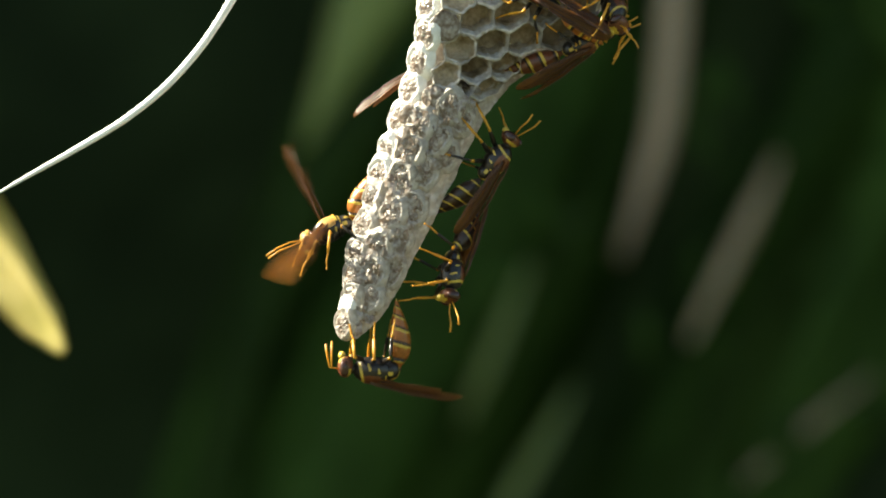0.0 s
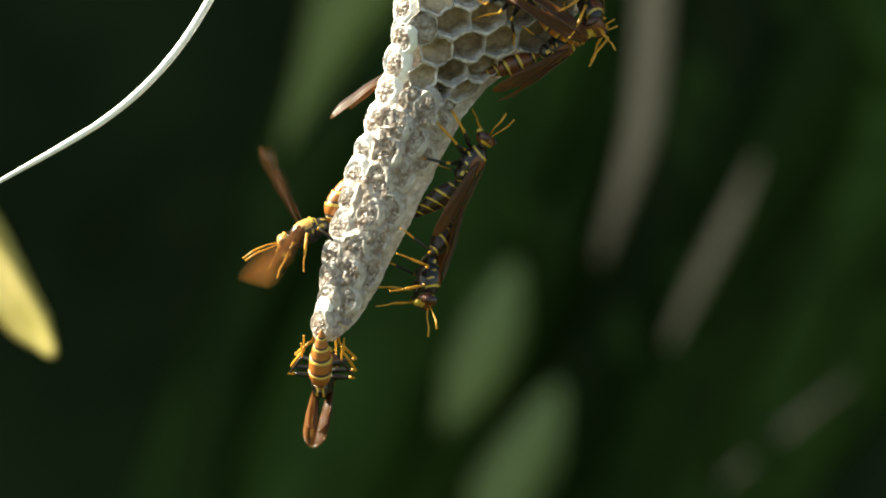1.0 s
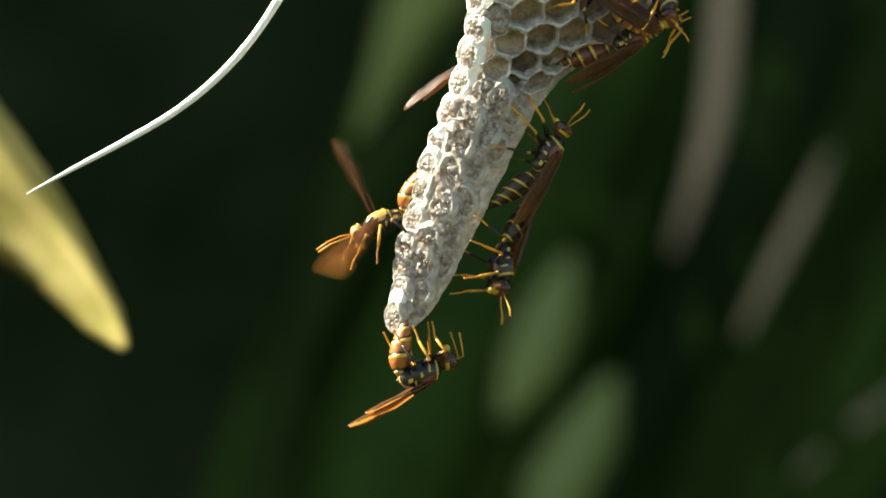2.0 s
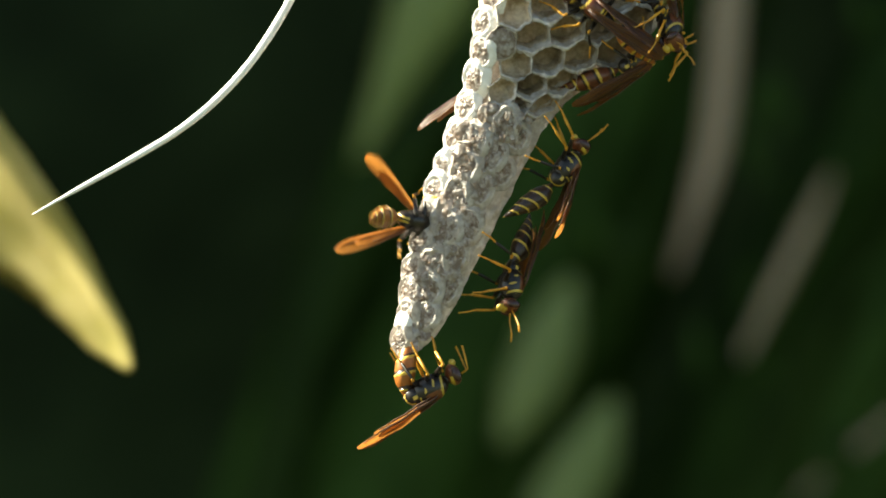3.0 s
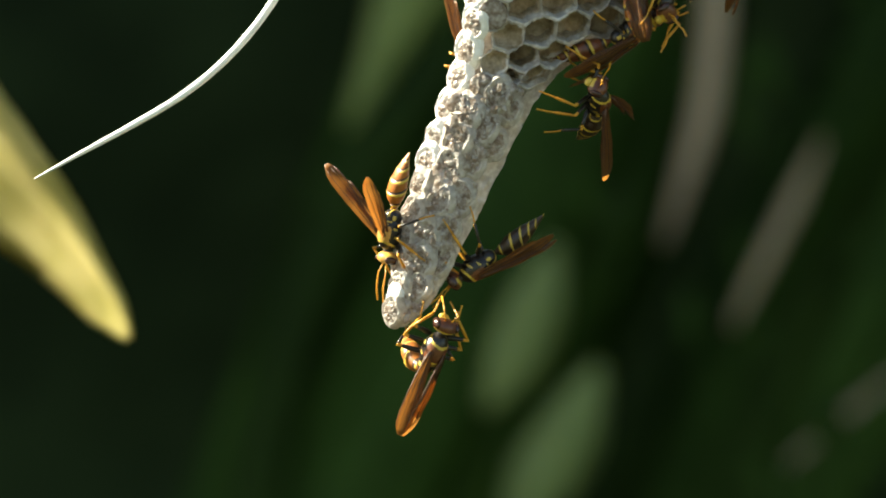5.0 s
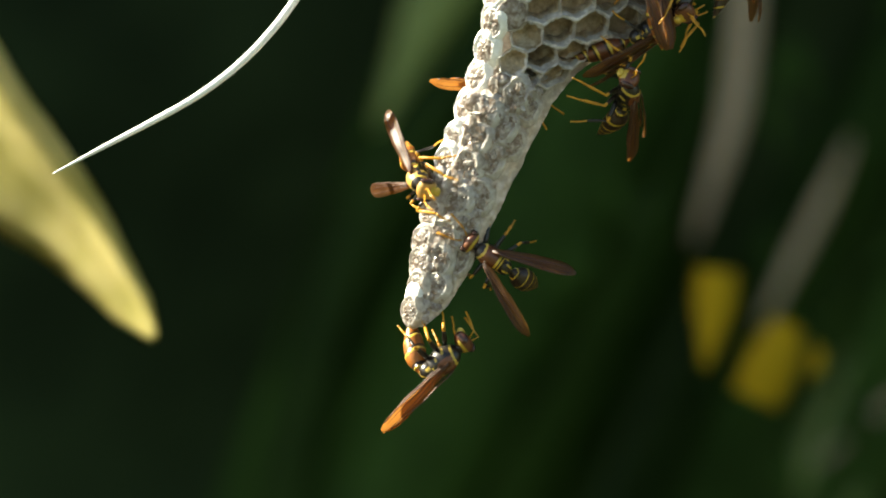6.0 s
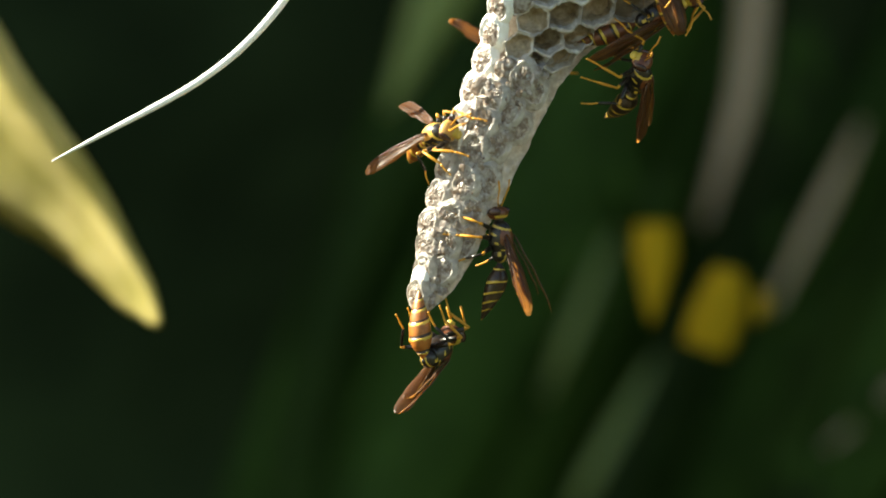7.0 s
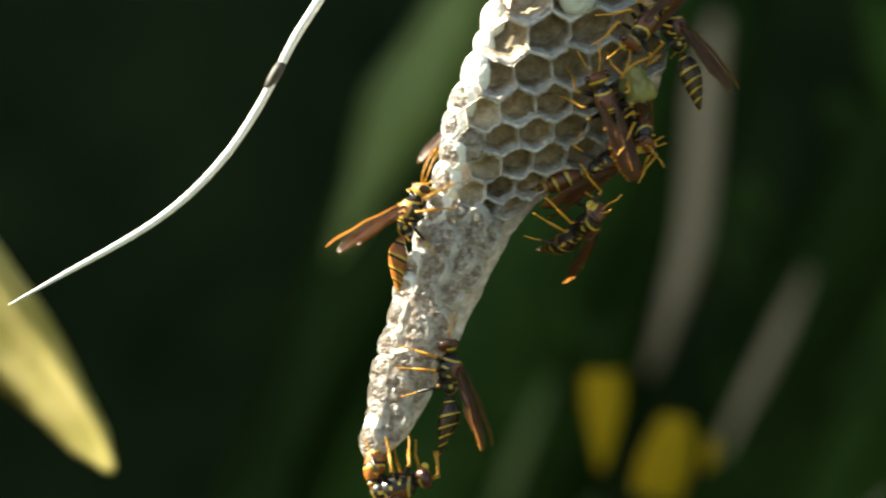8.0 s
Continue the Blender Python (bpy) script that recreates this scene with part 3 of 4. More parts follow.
def wasp_abdomen(curl, ruddy):
    """Six overlapping banded rings that taper to the sting; curl bends it to the belly."""
    stops = [0, 1.2, 3.5, 5.6, 7.2, 8.5, 9.6] if ruddy else [0, 1.3, 3.3, 5.0, 6.5, 7.9, 9.6]
    bm = bmesh.new()
    rings, paints = [], []

    def radius(s):
        return glide([(0, 0.3), (0.6, 0.5), (1.3, 1.1), (2.4, 1.75), (3.6, 1.98), (5.2, 1.85), (6.6, 1.45), (7.9, 0.95), (9.0, 0.45), (9.6, 0.08)], s)

    for k in range(6):
        a, b = stops[k], stops[k + 1]
        for f, grow in ((0.0, 0.94), (0.2, 0.985), (0.45, 1.0), (0.62, 1.01), (0.8, 1.015), (0.87, 1.018), (0.98, 1.03), (1.0, 1.0)):
            s = a + (b - a) * f
            r = radius(s) * grow * (0.82 if ruddy else 0.88)
            q = curl * s / 9.6
            cx = -(math.sin(q) / curl * 9.6) if abs(curl) > 1e-3 else -s
            cz = -((1 - math.cos(q)) / curl * 9.6) if abs(curl) > 1e-3 else 0
            ring = []
            for j in range(28):
                w = 2 * math.pi * j / 28
                ring.append(Vector((cx - math.sin(q) * math.sin(w) * r * -0.95, math.cos(w) * r, cz + math.cos(q) * math.sin(w) * r * 0.95)) * MM)
            rings.append([p * 0.92 for p in ring])
            paints.append(f)
    rows = loft(bm, rings)
    for row, f in zip(rows, paints):
        for j, face in enumerate(row):
            if f >= 0.86 - (0.07 if abs(math.cos(2 * math.pi * (j + 0.5) / 28)) > 0.75 else 0) and f < 1.0:
                face.material_index = 1
            elif f >= 0.2 and ruddy:
                face.material_index = 2
            else:
                face.material_index = 0
    return bm


def wasp_wing(long, wide):
    """A folded membrane with raised veins, running back along -x."""
    bm = bmesh.new()
    rings = []
    for i in range(17):
        s = i / 16
        w = wide * glide([(0, 0.2), (0.2, 0.55), (0.5, 0.85), (0.75, 1.0), (0.9, 0.85), (1.0, 0.25)], s)
        lift = 0.25 * math.sin(s * 3) + 0.06 * math.sin(s * 17)
        ring = []
        for u in (0.5, 0.3, 0.05, -0.2, -0.5):
            ring.append(Vector((-long * s, u * w, lift + 0.18 * w * abs(u))) * MM)
        for u in (-0.5, -0.2, 0.05, 0.3, 0.5):
            ring.append(Vector((-long * s, u * w, lift + 0.18 * w * abs(u) - 0.04)) * MM)
        rings.append(ring)
    loft(bm, rings)
    for u, v, r in ((0.47, 0.47, 0.11), (0.3, 0.15, 0.07), (0.05, -0.3, 0.06), (0.2, 0.42, 0.05)):
        pts = []
        for i in range(9):
            s = 0.02 + 0.9 * i / 8
            w = wide * glide([(0, 0.2), (0.2, 0.55), (0.5, 0.85), (0.75, 1.0), (0.9, 0.85), (1.0, 0.25)], s)
            uu = u + (v - u) * s
            pts.append(Vector((-long * s, uu * w, 0.25 * math.sin(s * 3) + 0.06 * math.sin(s * 17) + 0.18 * w * abs(uu) + 0.03)) * MM)
        for row in tube(bm, pts, [r * MM * (1 - 0.06 * i) for i in range(9)], 6):
            for f in row:
                f.material_index = 1
    return bm


MESHES = {}


def once(key, make, materials):
    """A mesh made on first use and shared after that."""
    if key not in MESHES:
        mesh = bpy.data.meshes.new(key.split(" ")[0])
        bm = make()
        bm.to_mesh(mesh)
        bm.free()
        for one in materials:
            mesh.materials.append(one)
        for f in mesh.polygons:
            f.use_smooth = True
        MESHES[key] = mesh
    return MESHES[key]


def bar(points, radii, sides=8):
    bm = bmesh.new()
    tube(bm, points, radii, sides)
    return bm


def wasp_leg(root, hip, foot, dark_shin=False):
    """One jointed leg from the hip to the foot, in millimetres of the wasp's own space."""
    hip, foot = Vector(hip), Vector(foot)
    back = (hip - foot).normalized()
    ankle = foot + (back + Vector((0, 0.3 * (1 if hip.y > 0 else -1), 0.4))).normalized() * min(2.4, 0.4 * (hip - foot).length)
    span = ankle - hip
    a, b = 3.3, 3.0
    reach = min(span.length, a + b - 0.1)
    ankle = hip + span.normalized() * reach
    way = span.normalized()
    out = Vector((0, 1 if hip.y > 0 else -1, 0.9))
    out = (out - way * out.dot(way)).normalized()
    along = (a * a - b * b + reach * reach) / (2 * reach)
    knee = hip + way * along + out * math.sqrt(max(a * a - along * along, 0))
    leg = new("leg")
    leg.parent = root
    leg.matrix_basis = Matrix.Translation(hip * MM)
    h, k, n, f = [(p - hip) * MM for p in (hip, knee, ankle, foot)]
    part("femur", bar([h, h.lerp(k, 0.25), h.lerp(k, 0.7), h.lerp(k, 0.82)], [0.26 * MM, 0.36 * MM, 0.27 * MM, 0.22 * MM]), BLACK, leg)
    part("knee", bar([h.lerp(k, 0.8), h.lerp(k, 0.92), k, k.lerp(n, 0.08)], [0.22 * MM, 0.22 * MM, 0.2 * MM, 0.15 * MM]), AMBER, leg)
    part("tibia", bar([k, k.lerp(n, 0.55), k.lerp(n, 0.9), n], [0.15 * MM, 0.21 * MM, 0.2 * MM, 0.14 * MM]), (BLACK if dark_shin else AMBER), leg)
    mid = n.lerp(f, 0.5) + Vector((0, 0, 0.25 * MM))
    part("tarsus", bar([n, n.lerp(mid, 0.5), n.lerp(mid, 0.55), mid, mid.lerp(f, 0.5), mid.lerp(f, 0.55), f.lerp(mid, 0.1), f],
                       [0.13 * MM, 0.14 * MM, 0.1 * MM, 0.13 * MM, 0.12 * MM, 0.09 * MM, 0.11 * MM, 0.15 * MM], 7), AMBER, leg)
    return leg


FEET = [(6.5, 3.0, -3.5), (3.0, 5.2, -3.6), (-3.5, 5.0, -3.6)]


def wasp(label, ruddy=False, curl=0.5, abdomen=-10, sweep=12, lift=8, feet=None, feelers=((4.5, 1.6, 1.2), (4.5, -1.6, 1.2)), golden=False, tone=None):
    """A paper wasp round its thorax, head to +x, back to +z. Returns the wasp and its parts by name."""
    root = tagged(new("paper_wasp"), label, "wasp", "wasps on the nest")
    got = {"root": root}
    # golden wasps wear the backlit glow as a colour on thorax and head
    shared("thorax", once("thorax %s" % golden, wasp_thorax, (BLACK, YELLOW, SUNLIT_FUZZ) if golden else (BLACK, YELLOW, BROWN)), root)
    head = shared("head", once("head %s" % golden, wasp_head, (SUNLIT_FUZZ if golden else BROWN, YELLOW)), root, pose(3.45 * MM, 0, -0.25 * MM))
    got["head"] = head
    for s in (1, -1):
        def eye_ball():
            bm = bmesh.new()
            ball(bm, (0, 0, 0), (0.6 * MM, 0.42 * MM, 1.0 * MM), 16, 12)
            return bm
        shared("compound_eye", once("compound_eye", eye_ball, (EYE_SHELL,)), head, pose(0.25 * MM, s * 1.35 * MM, 0.2 * MM))
        tip = feelers[0] if s > 0 else feelers[1]
        knee = Vector((1.6, s * 0.9, 0.55)) + Vector(tip) * 0.1
        part("antenna", bar([Vector((0.75, s * 0.35, 0.35)) * MM, knee * MM, knee.lerp(Vector(tip), 0.5) * MM + Vector((0, 0, 0.2 * MM)), Vector(tip) * MM],
                            [0.11 * MM, 0.09 * MM, 0.13 * MM, 0.14 * MM], 7), AMBER, head)
    got["abdomen"] = shared("abdomen", once("abdomen %s %s %s" % (curl, ruddy, tone), lambda: wasp_abdomen(curl, ruddy), (DARK, YELLOW, tone or RUST)), root,
                            pose(-3.1 * MM, 0, -0.3 * MM, 0, abdomen, 0))
    got["wings"] = []
    for s in (1, -1):
        for name, long, wide, drop in (("forewing", 12.0, 2.1, 0.0), ("hindwing", 8.6, 1.5, -0.35)):
            w = shared(name, once(name, lambda: wasp_wing(long, wide), (WING, VEIN)), root,
                       pose(0.6 * MM - (0.7 * MM if drop else 0), s * 0.9 * MM, (1.35 + drop) * MM, s * -30, lift, -s * sweep))
            got["wings"].append((w, s, drop))
    got["legs"] = []
    feet = feet or {}
    for k, (hx, foot) in enumerate(zip((1.5, 0.2, -1.2), FEET)):
        for s in (1, -1):
            f = feet.get((k, s), (foot[0], s * foot[1], foot[2]))
            got["legs"].append(wasp_leg(root, (hx, s * 0.75, -1.25), f, k == 2))
    return got


def stance(x, y, d, fwd, up):
    """Pose of a wasp at a plan point. fwd and up: its head's and back's way as (right, towards the camera, up)."""
    f = Vector((fwd[0], -fwd[1], fwd[2])).normalized()
    u = Vector((up[0], -up[1], up[2]))
    u = (u - f * u.dot(f)).normalized()
    return Matrix.Translation(at(x, y, d)) @ Matrix((f, u.cross(f), u)).transposed().to_4x4()


# the wasp at the tip is the largest
tip_wasp = wasp("brown and yellow banded paper wasp clinging to the nest's lower tip", True, 0.35, -84, -3, 5,
                feelers=((2.6, 0.9, -2.6), (2.0, -0.7, -3.0)), feet={(0, 1): (3.2, 1.5, -5.5), (0, -1): (3.5, -1.5, -5.5), (1, 1): (0.5, 2.5, -6), (1, -1): (0.5, -2.5, -6), (2, 1): (-2, 2.5, -6.5), (2, -1): (-2, -2.5, -6.5)})
tip_wasp["root"].scale = (1.1, 1.1, 1.1)
fanning_wasp = wasp("paper wasp on the nest's sunny edge, coloured golden as if sunlit, fanning its wings", True, 0.5, 40, 55, 25, feelers=((6.0, 1.0, 0.3), (6.0, -0.6, 0.3)), golden=True)
hidden_wasp = wasp("paper wasp half behind the nest with amber wings spread", True, 0.4, -58, 38, 6, golden=True,
                    feet={(k, e): (3 - 2.4 * k, e * 1.4, -2.6) for k in range(3) for e in (1, -1)})
climbing_wasp = wasp("dark paper wasp with yellow bands under the nest's edge", False, 0.45, -6, 20, 6,
                     {(0, 1): (5, 4.5, -7), (0, -1): (6, -3, -6), (1, 1): (2, 5.5, -7), (1, -1): (1, -4, -6.5), (2, 1): (-4, 5, -6), (2, -1): (-3, -4, -6)})
lower_wasp = wasp("dark paper wasp with yellow rings, reaching over from below", False, 0.5, 10, 20, 8,
                  {(0, 1): (4, 4, -6), (0, -1): (5, -4, -7), (1, 1): (1, 4.5, -6.5), (1, -1): (0, -5.5, -7), (2, 1): (-3, 4, -6), (2, -1): (-4, -5, -6.5)})
upper_wasp = wasp("red-brown paper wasp walking on the open cells, wings folded", True, 0.3, -15, -3, 3)
resting_wasp = wasp("brown banded paper wasp resting along the nest's edge", True, 0.2, -5, 8, 2, tone=BROWN)
feeding_wasp = wasp("black and yellow paper wasp feeding head down", False, 0.5, -10, 12, 4)
hanging_wasp = wasp("dark paper wasp with banded abdomen hanging at the nest's corner", False, 0.35, 8, 6, 18)
top_wasp = wasp("brown paper wasp crowding over the pulp, wings folded", True, 0.4, -10, -2, 4)

bm = bmesh.new()
ball(bm, (0, 0, 0), (2.3 * MM, 1.9 * MM, 2.8 * MM), 40, 28)
for v in bm.verts:
    v.co = v.co * (1 + 0.5 * noise.noise(v.co * 420) + 0.2 * noise.noise(v.co * 1100)) + at(1172, 55, 50)
tagged(part("chewed_prey", bm, PULP), "pale yellow-green chewed pulp held by wasps on the nest", "insect food")


def motions():
    """All that moves: seconds and poses."""
    # seconds, drift of the stem's tip on the plan, droop in degrees
    walk(stem, [(t, Matrix.Translation(at(49 + x, 466 + y, 120)) @ pose(0, 0, 0, 0, a, 0)) for t, x, y, a in (
        (0.0, 10, 8, 0.5), (1.0, 10, 8, 0.5), (1.5, -5, 11, 1.8), (2.8, 8, -9, 1.0), (3.0, 0, 0, 0.8), (3.5, 14, 6, 3.3), (4.0, 25, -11, 0.3),
        (4.5, 0, 0, 0), (5.0, 17, -12, 1.3), (6.5, 12, -21, 2.4), (7.0, 3, -14, 2.2), (7.5, -3, -7, 1.0), (8.0, 12, -21, 1.0))])
    walk(leaf, [(t, Matrix.Translation(at(784 + x, 441 + y, 4600) - at(784, 441, 4600))) for t, x, y in (
        (0.0, -40, -8), (0.5, -38, -8), (1.0, -17, -6), (1.5, -21, -5), (3.0, -18, -9), (3.5, -16, -14), (4.0, 15, -4), (4.5, -8, -8), (6.5, 0, -10), (7.0, -8, -5), (7.5, -30, -4), (8.0, 0, -6))])
    walk(yellow_spray, [(t, Matrix.Translation(at(x, y, NEAR_BG)) @ pose(0, 0, 0, 0, a, 0)) for t, x, y, a in (
        (0.0, 1700, 1500, 60), (5.2, 1700, 1500, 60), (5.8, 1380, 1250, 18), (6.3, 1178, 1096, -1), (6.5, 1184, 1096, 0), (8.0, 1188, 1098, 0))])
    walk(tip_wasp["root"], [
        (0.0, stance(751, 772, 10, (-1, 0.1, 0.08), (0, 0, -1))),
        (0.5, stance(702, 790, 20, (-0.75, 0.12, 0.5), (-0.5, 0, -0.85))),
        (0.75, stance(700, 788, 30, (-0.5, -0.6, 0.5), (-0.25, -0.4, -0.8))),
        (1.0, stance(704, 783, 40, (0.1, -0.78, 0.52), (0, -0.6, -0.75))),
        (1.5, stance(746, 793, 20, (0.8, -0.5, 0.35), (0.3, -0.1, -0.9))),
        (2.8, stance(752, 775, 5, (0.88, -0.15, 0.44), (0.4, 0, -0.9))),
        (3.0, stance(752, 775, 5, (0.88, -0.1, 0.46), (0.4, 0.1, -0.9))),
        (3.25, stance(748, 777, 0, (0.7, 0, 0.7), (0.5, 0.6, -0.5))),
        (3.5, stance(752, 778, -10, (0.27, 0.68, 0.68), (0.1, 0.8, -0.6))),
        (4.0, stance(752, 778, -10, (0.28, 0.55, 0.78), (0.1, 0.8, -0.6))),
        (4.5, stance(746, 768, -10, (0.06, 0.5, 0.83), (0.1, 0.85, -0.5))),
        (5.0, stance(774, 757, -10, (0.4, 0.35, 0.8), (0.3, 0.85, -0.4))),
        (5.2, stance(772, 758, -10, (0.4, 0.35, 0.8), (0.3, 0.85, -0.4))),
        (5.8, stance(760, 770, 0, (0.7, 0, 0.7), (0.5, 0.6, -0.5))),
        (6.5, stance(748, 787, 0, (0.9, -0.1, 0.38), (0.38, 0, -0.9))),
        (7.0, stance(737, 787, 20, (0.5, -0.72, 0.48), (0.3, -0.3, -0.9))),
        (7.5, stance(744, 784, 10, (0.88, -0.2, 0.35), (0.3, 0, -0.9))),
        (8.0, stance(750, 768, 0, (0.95, 0.12, 0.28), (0.25, 0.2, -0.9)))])
    # its abdomen stays bent to the comb while the body tilts
    walk(tip_wasp["abdomen"], [(t, pose(-3.1 * MM, 0, -0.3 * MM, 0, a, 0)) for t, a in (
        (0.0, -86), (0.5, -104), (1.0, -86), (1.5, -104), (2.8, -112), (3.0, -112), (3.5, -80), (5.2, -80), (6.3, -110), (7.0, -106), (8.0, -104))])
    walk(fanning_wasp["root"], [
        (0.0, stance(675, 522, 60, (-0.9, 0.1, -0.4), (-0.3, 0.25, 0.9))),
        (2.8, stance(675, 522, 60, (-0.9, 0.1, -0.4), (-0.3, 0.25, 0.9))),
        (2.87, stance(690, 490, 40, (-0.4, 0.1, -0.9), (-0.7, 0.6, 0.3))),
        (2.94, stance(710, 475, 40, (0.4, 0, -0.9), (-0.7, -0.6, -0.3))),
        (3.0, stance(730, 478, 25, (0.78, -0.6, -0.18), (-0.5, -0.75, 0.25))),
        (3.5, stance(764, 410, 40, (0.86, -0.45, 0.2), (-0.4, -0.85, 0.1))),
        (4.0, stance(744, 456, 38, (0.84, -0.5, -0.12), (-0.42, -0.82, 0.12))),
        (4.25, stance(730, 480, 35, (0.6, -0.1, -0.75), (-0.6, -0.6, -0.4))),
        (4.5, stance(714, 504, 25, (0.02, -0.1, -1), (-0.85, 0.5, 0))),
        (5.0, stance(696, 549, 25, (-0.15, -0.1, -1), (-0.85, 0.5, 0))),
        (5.2, stance(697, 544, 25, (-0.15, -0.1, -1), (-0.85, 0.5, 0))),
        (5.75, stance(708, 480, 25, (0.1, 0.7, -0.6), (-1, 0.2, 0))),
        (6.5, stance(725, 432, 25, (0.35, 0.9, 0.0), (-0.93, 0.1, 0.4))),
        (7.0, stance(733, 405, 25, (0.45, 0.8, 0.2), (-0.88, 0.1, 0.5))),
        (7.5, stance(746, 355, 25, (0.55, 0.3, 0.75), (-0.85, 0.3, 0.4))),
        (8.0, stance(772, 282, 20, (0.4, 0, 0.9), (-0.88, 0.4, 0.35)))])
    # two leaves behind turn their flat side to the light and away again
    for made, centre, axis in turning:
        walk(made, [(t, Matrix.Translation(centre + at(x, 0) - at(0, 0)) @ Matrix.Rotation(radians(a), 4, axis) @ Matrix.Translation(-centre)) for t, a, x in (
            (0.0, 80, 40), (0.5, 70, 40), (0.9, 5, 90), (1.5, 5, 0), (3.5, 0, 0), (4.5, 0, -60), (5.2, 0, -30), (6.3, 72, 0), (8.0, 80, 0))])
    # the tip wasp's legs reach forward while it hangs head up
    for k, leg in enumerate(tip_wasp["legs"]):
        a = (-62, -58, -25)[k // 2]
        spot = leg.matrix_basis.translation.copy()
        walk(leg, [(t, Matrix.Translation(spot) @ pose(0, 0, 0, 0, a * f, 0)) for t, f in ((0.0, 0), (3.0, 0), (3.5, 1), (5.2, 1), (6.3, 0), (8.0, 0))])
    # the fanning wasp bends its abdomen up, tucks it in, then trails it straight
    walk(fanning_wasp["abdomen"], [(t, pose(-3.1 * MM, 0, -0.3 * MM, 0, a, b)) for t, a, b in (
        (0.0, 55, 0), (2.7, 55, 0), (2.87, 10, 0), (3.0, -12, -6), (3.5, -14, -34), (4.0, -14, -10), (4.5, 20, -36), (5.0, 18, -16), (5.2, 18, -16), (6.5, 5, 0), (8.0, -8, 0))])
    for w, s, drop in fanning_wasp["wings"]:
        # one wing reaches forward and down, the other beats above the back
        up, out, rise, swing = (-15, 148, 14, 34) if s > 0 else (58, 88, 26, 42)
        rows = []
        for k in range(84):
            beat = (0, 1, -1)[k % 3]
            rows.append((k / 30, up + rise * beat, out + swing * beat, 70))
        rows += [(2.83, 20, 110, 40), (2.92, 10, 60, 0), (3.0, 6, 30, s * -30), (3.5, 6, 22, s * -30), (4.0, 6, 28, s * -30), (4.5, 35, 40, -52),
                 (5.2, 32, 26, -52), (6.3, 6, 25, s * -30), (7.0, 8, 25, s * -30), (7.5, 26, 14, s * -30), (8.0, 36, 9, s * -30)]
        walk(w, [(t, pose(0.6 * MM - (0.7 * MM if drop else 0), s * 0.9 * MM, (1.35 + drop) * MM, roll, up, -s * out)) for t, up, out, roll in rows])
    walk(hidden_wasp["root"], [
        (0.0, stance(855, 244, 125, (0.3, -0.1, 0.93), (-0.5, 0.85, 0.1))),
        (2.6, stance(855, 244, 125, (0.3, -0.1, 0.93), (-0.5, 0.85, 0.1))),
        (2.9, stance(862, 244, 130, (0.3, -0.1, 0.93), (-0.5, 0.85, 0.1))),
        (3.5, stance(925, 235, 175, (0.7, -0.3, 0.6), (-0.4, 0.8, 0.3))),
        (4.2, stance(905, 255, 175, (0.9, -0.3, -0.3), (-0.2, 0.9, 0.2))),
        (4.5, stance(847, 250, 175, (-0.45, -0.3, -0.87), (-0.2, 0.9, 0.0))),
        (5.2, stance(847, 250, 175, (-0.45, -0.3, -0.87), (-0.2, 0.9, 0.0))),
        (5.7, stance(890, 270, 175, (0.6, -0.3, -0.7), (-0.2, 0.9, 0.1))),
        (6.5, stance(872, 286, 175, (0.72, -0.15, -0.66), (-0.2, 0.9, 0.1))),
        (7.0, stance(880, 294, 175, (0.95, -0.15, 0.15), (-0.2, 0.9, 0.1))),
        (7.5, stance(892, 180, 175, (0.3, -0.15, 0.93), (-0.2, 0.9, 0.2))),
        (8.0, stance(908, 100, 175, (0.12, -0.2, 0.96), (-0.2, 0.9, 0.3)))])
    walk(climbing_wasp["root"], [
        (0.0, stance(970, 400, 32, (0.6, 0, 0.8), (0.75, 0.45, -0.55))),
        (1.0, stance(968, 398, 32, (0.56, 0, 0.83), (0.77, 0.45, -0.5))),
        (2.0, stance(975, 395, 32, (0.55, -0.1, 0.83), (0.78, 0.35, -0.5))),
        (3.0, stance(996, 382, 32, (0.55, -0.3, 0.76), (0.8, -0.1, -0.5))),
        (3.5, stance(1012, 377, 32, (0.38, 0.5, 0.74), (0.8, 0.1, -0.45))),
        (4.0, stance(1050, 312, 32, (0.2, 0.15, 0.96), (0.85, 0.2, -0.2))),
        (4.5, stance(1073, 297, 32, (0.05, 0.5, 0.85), (0.85, 0.2, -0.1))),
        (5.0, stance(1066, 316, 32, (0.0, 0.82, 0.52), (0.85, 0.3, -0.2))),
        (6.5, stance(1092, 300, 32, (0.14, 0.76, 0.58), (0.85, 0.3, -0.2))),
        (7.5, stance(1094, 306, 32, (0.2, 0.78, 0.55), (0.85, 0.3, -0.2))),
        (8.0, stance(1086, 304, 32, (0.38, 0.8, 0.46), (0.8, 0.2, -0.4)))])
    # its wings lie folded at first, then hang apart
    for w, e, drop in climbing_wasp["wings"]:
        walk(w, [(t, pose(0.6 * MM - (0.7 * MM if drop else 0), e * 0.9 * MM, (1.35 + drop) * MM, e * -30, lift, -e * out)) for t, lift, out in (
            (0.0, 4, 3), (2.0, 4, 4), (3.0, 12, 18), (3.5, 14, 28), (4.5, 10, 28), (5.2, 8, 20), (6.5, 6, 4), (8.0, 6, 4))])
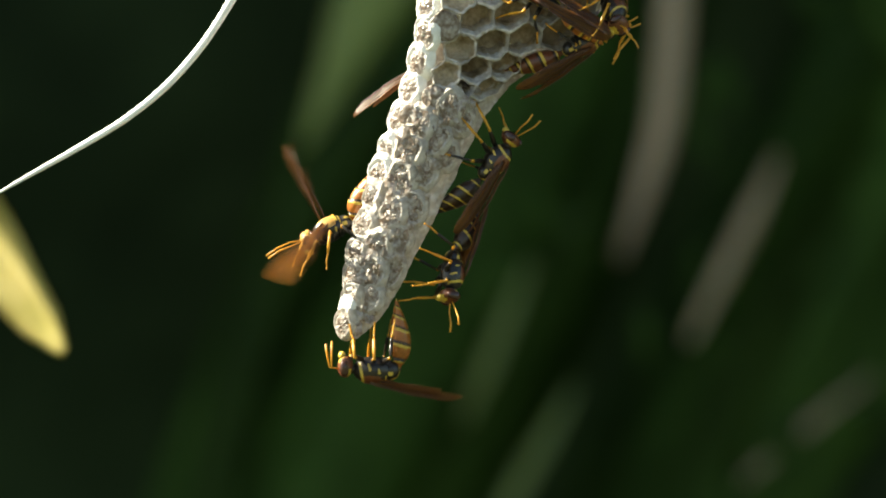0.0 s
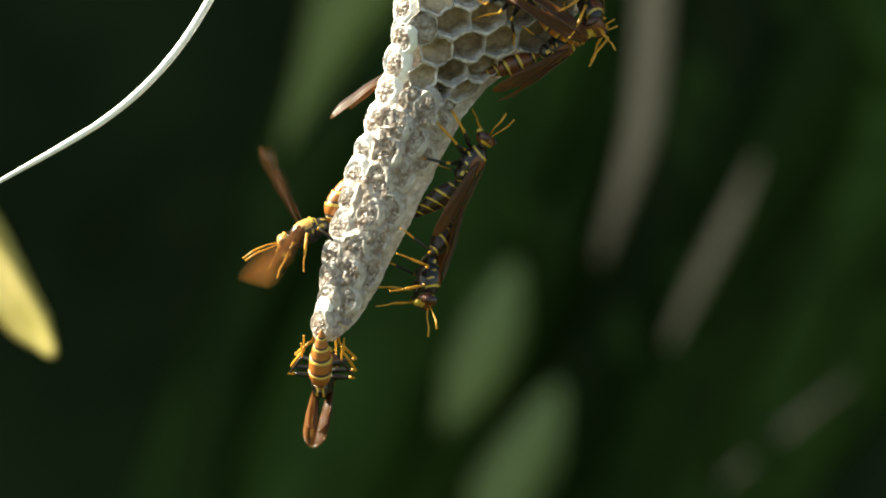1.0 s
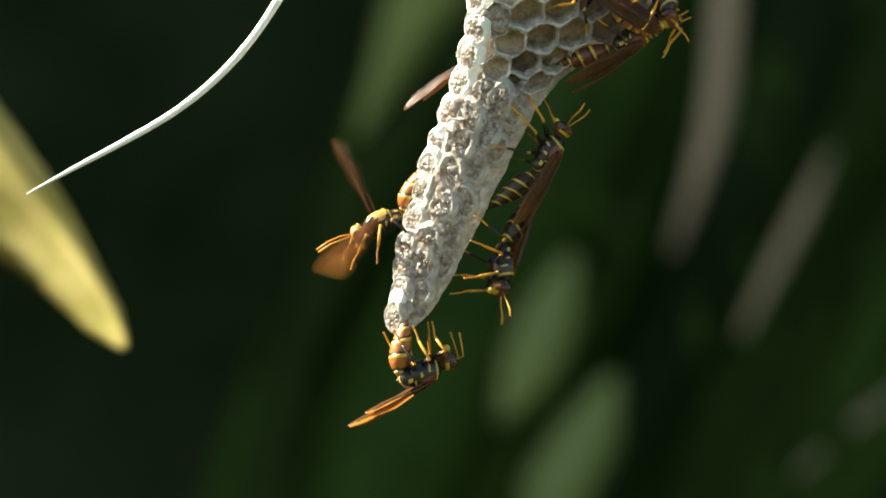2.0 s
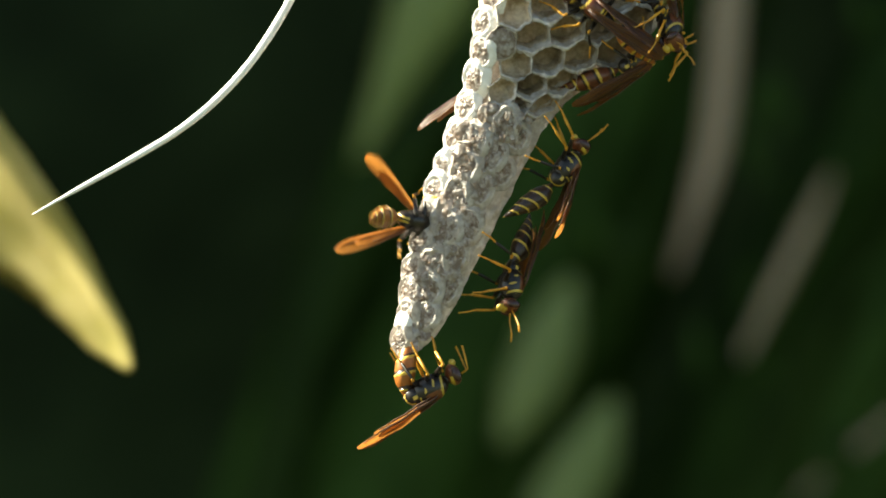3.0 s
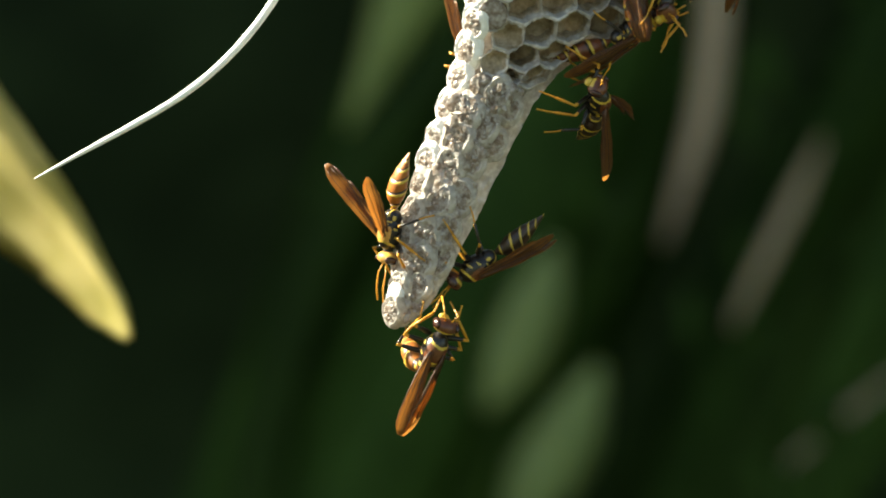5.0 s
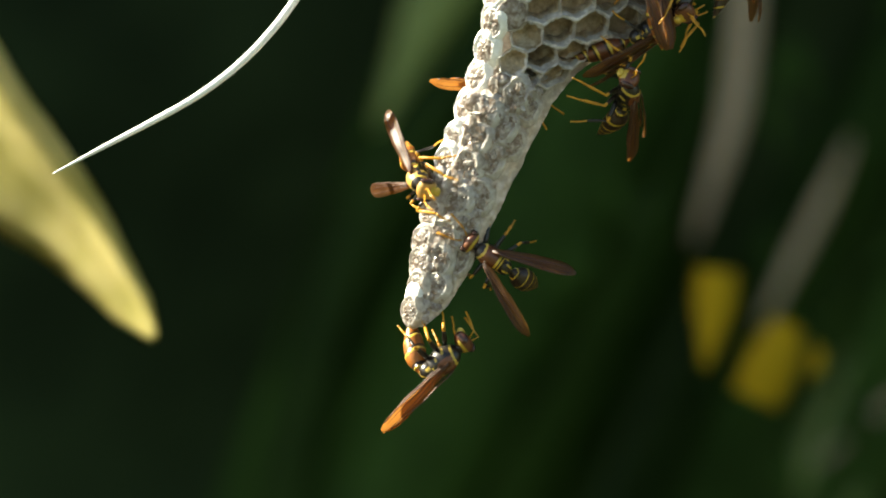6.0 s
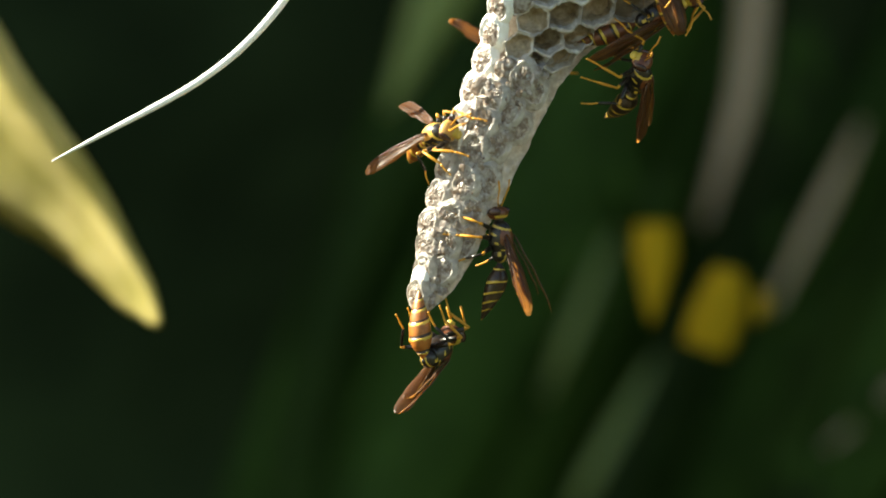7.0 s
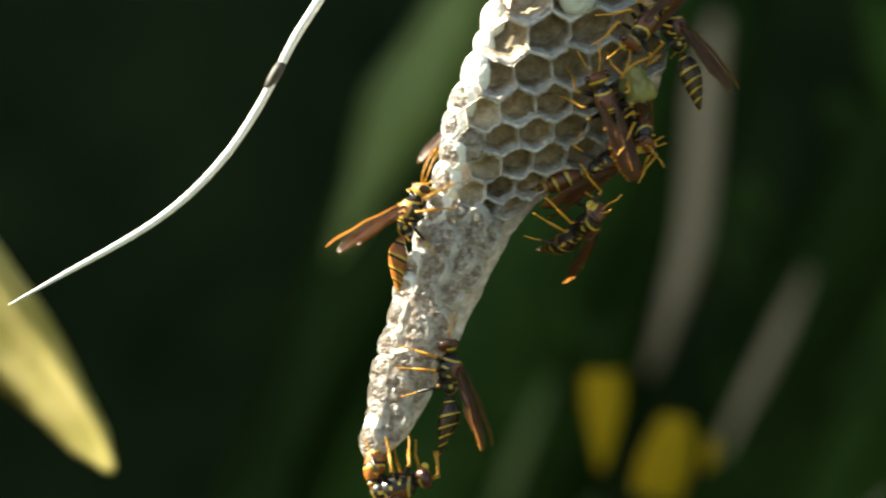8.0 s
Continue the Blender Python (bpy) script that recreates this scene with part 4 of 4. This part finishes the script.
    for w, e, drop in lower_wasp["wings"]:
        walk(w, [(t, pose(0.6 * MM - (0.7 * MM if drop else 0), e * 0.9 * MM, (1.35 + drop) * MM, e * -30, lift, -e * out)) for t, lift, out in (
            (0.0, 8, 10), (3.5, 8, 8), (4.5, 6, 5), (5.2, 6, 6), (6.3, 8, 25), (6.5, 8, 25), (7.0, 20, 13), (7.5, 16, 10), (8.0, 16, 9))])
    walk(lower_wasp["abdomen"], [(t, pose(-3.1 * MM, 0, -0.3 * MM, 0, a, 0)) for t, a in (
        (0.0, 36), (2.8, 34), (3.5, 12), (5.2, 10), (6.3, -52), (6.5, -52), (7.0, -8), (8.0, 2))])
    walk(lower_wasp["root"], [
        (0.0, stance(892, 600, 12, (-0.08, 0.4, -0.9), (0.8, -0.3, -0.1))),
        (1.0, stance(892, 604, 12, (-0.06, 0.4, -0.9), (0.8, -0.3, -0.1))),
        (2.8, stance(896, 590, 12, (-0.06, 0.45, -0.88), (0.8, -0.3, -0.1))),
        (3.5, stance(902, 588, 12, (-0.08, 0.6, -0.8), (0.8, -0.2, -0.2))),
        (4.0, stance(880, 599, 12, (-0.5, 0.35, -0.76), (0.7, 0.1, -0.4))),
        (4.5, stance(864, 584, 42, (-0.78, 0, -0.62), (0.5, 0.2, -0.7))),
        (5.0, stance(848, 611, 42, (-0.82, 0, -0.55), (0.45, 0.2, -0.8))),
        (5.2, stance(846, 608, 30, (-0.9, 0, -0.3), (0.3, 0.4, -0.8))),
        (5.8, stance(842, 596, 0, (-0.9, 0.1, 0.45), (0.2, 0.9, -0.3))),
        (6.5, stance(841, 588, 4, (-0.5, 0, 0.85), (0.2, 1, 0.1))),
        (7.0, stance(848, 588, 14, (-0.05, 0.05, 1), (0.88, 0.45, 0))),
        (7.5, stance(848, 566, 12, (-0.08, 0.1, 1), (0.93, 0.25, 0))),
        (8.0, stance(843, 561, 8, (-0.05, 0.1, 1), (0.93, 0.25, 0)))])
    walk(upper_wasp["root"], [
        (0.0, stance(1044, 106, -18, (-0.84, 0, 0.55), (0.1, 1, 0.2))),
        (3.0, stance(1044, 102, -18, (-0.79, 0, 0.61), (0.1, 1, 0.2))),
        (3.5, stance(1081, 97, -18, (-0.45, 0, 0.9), (0.1, 1, 0.2))),
        (4.0, stance(1102, 75, -18, (-0.24, 0, 0.97), (0.1, 1, 0.2))),
        (4.5, stance(1108, 65, -18, (-0.22, 0, 0.97), (0.1, 1, 0.2))),
        (6.5, stance(1121, 87, -18, (-0.24, 0, 0.97), (0.1, 1, 0.2))),
        (7.5, stance(1119, 88, -18, (-0.34, 0, 0.94), (0.1, 1, 0.2))),
        (8.0, stance(1119, 87, -18, (-0.33, 0, 0.94), (0.1, 1, 0.2)))])
    for who, spot in ((resting_wasp, stance(1126, 192, 48, (0.87, 0, 0.48), (0.5, 0.3, -0.8))),
                      (feeding_wasp, stance(1178, 132, 25, (0.2, 0.75, -0.6), (0.8, 0.3, 0.3)))):
        walk(who["root"], [(0.0, spot), (8.0, spot)])
    walk(hanging_wasp["root"], [
        (0.0, stance(1345, -150, 25, (0.4, 0, 0.85), (0.85, -0.2, -0.3))),
        (3.0, stance(1345, -130, 25, (0.4, 0, 0.85), (0.85, -0.2, -0.3))),
        (3.5, stance(1334, 18, 25, (0.5, 0, 0.85), (0.85, -0.2, -0.4))),
        (4.0, stance(1314, 8, 25, (0.52, 0, 0.85), (0.85, -0.2, -0.4))),
        (4.5, stance(1308, 4, 25, (0.5, 0, 0.86), (0.85, -0.2, -0.4))),
        (6.5, stance(1280, 28, 25, (0.18, 0, 0.97), (0.9, -0.2, 0))),
        (7.5, stance(1262, -30, 25, (-0.1, 0, 0.97), (0.85, 0.1, 0.2))),
        (8.0, stance(1240, -44, 25, (-0.34, 0, 0.94), (0.8, 0.3, 0.3)))])
    walk(top_wasp["root"], [(0.0, stance(1170, -40, -20, (-0.7, 0.2, -0.7), (0.4, 1, -0.1))), (7.0, stance(1170, -58, -20, (-0.65, 0.25, -0.72), (0.4, 1, -0.1))), (8.0, stance(1190, -52, -20, (-0.6, 0.3, -0.75), (0.4, 1, -0.1)))])


motions()
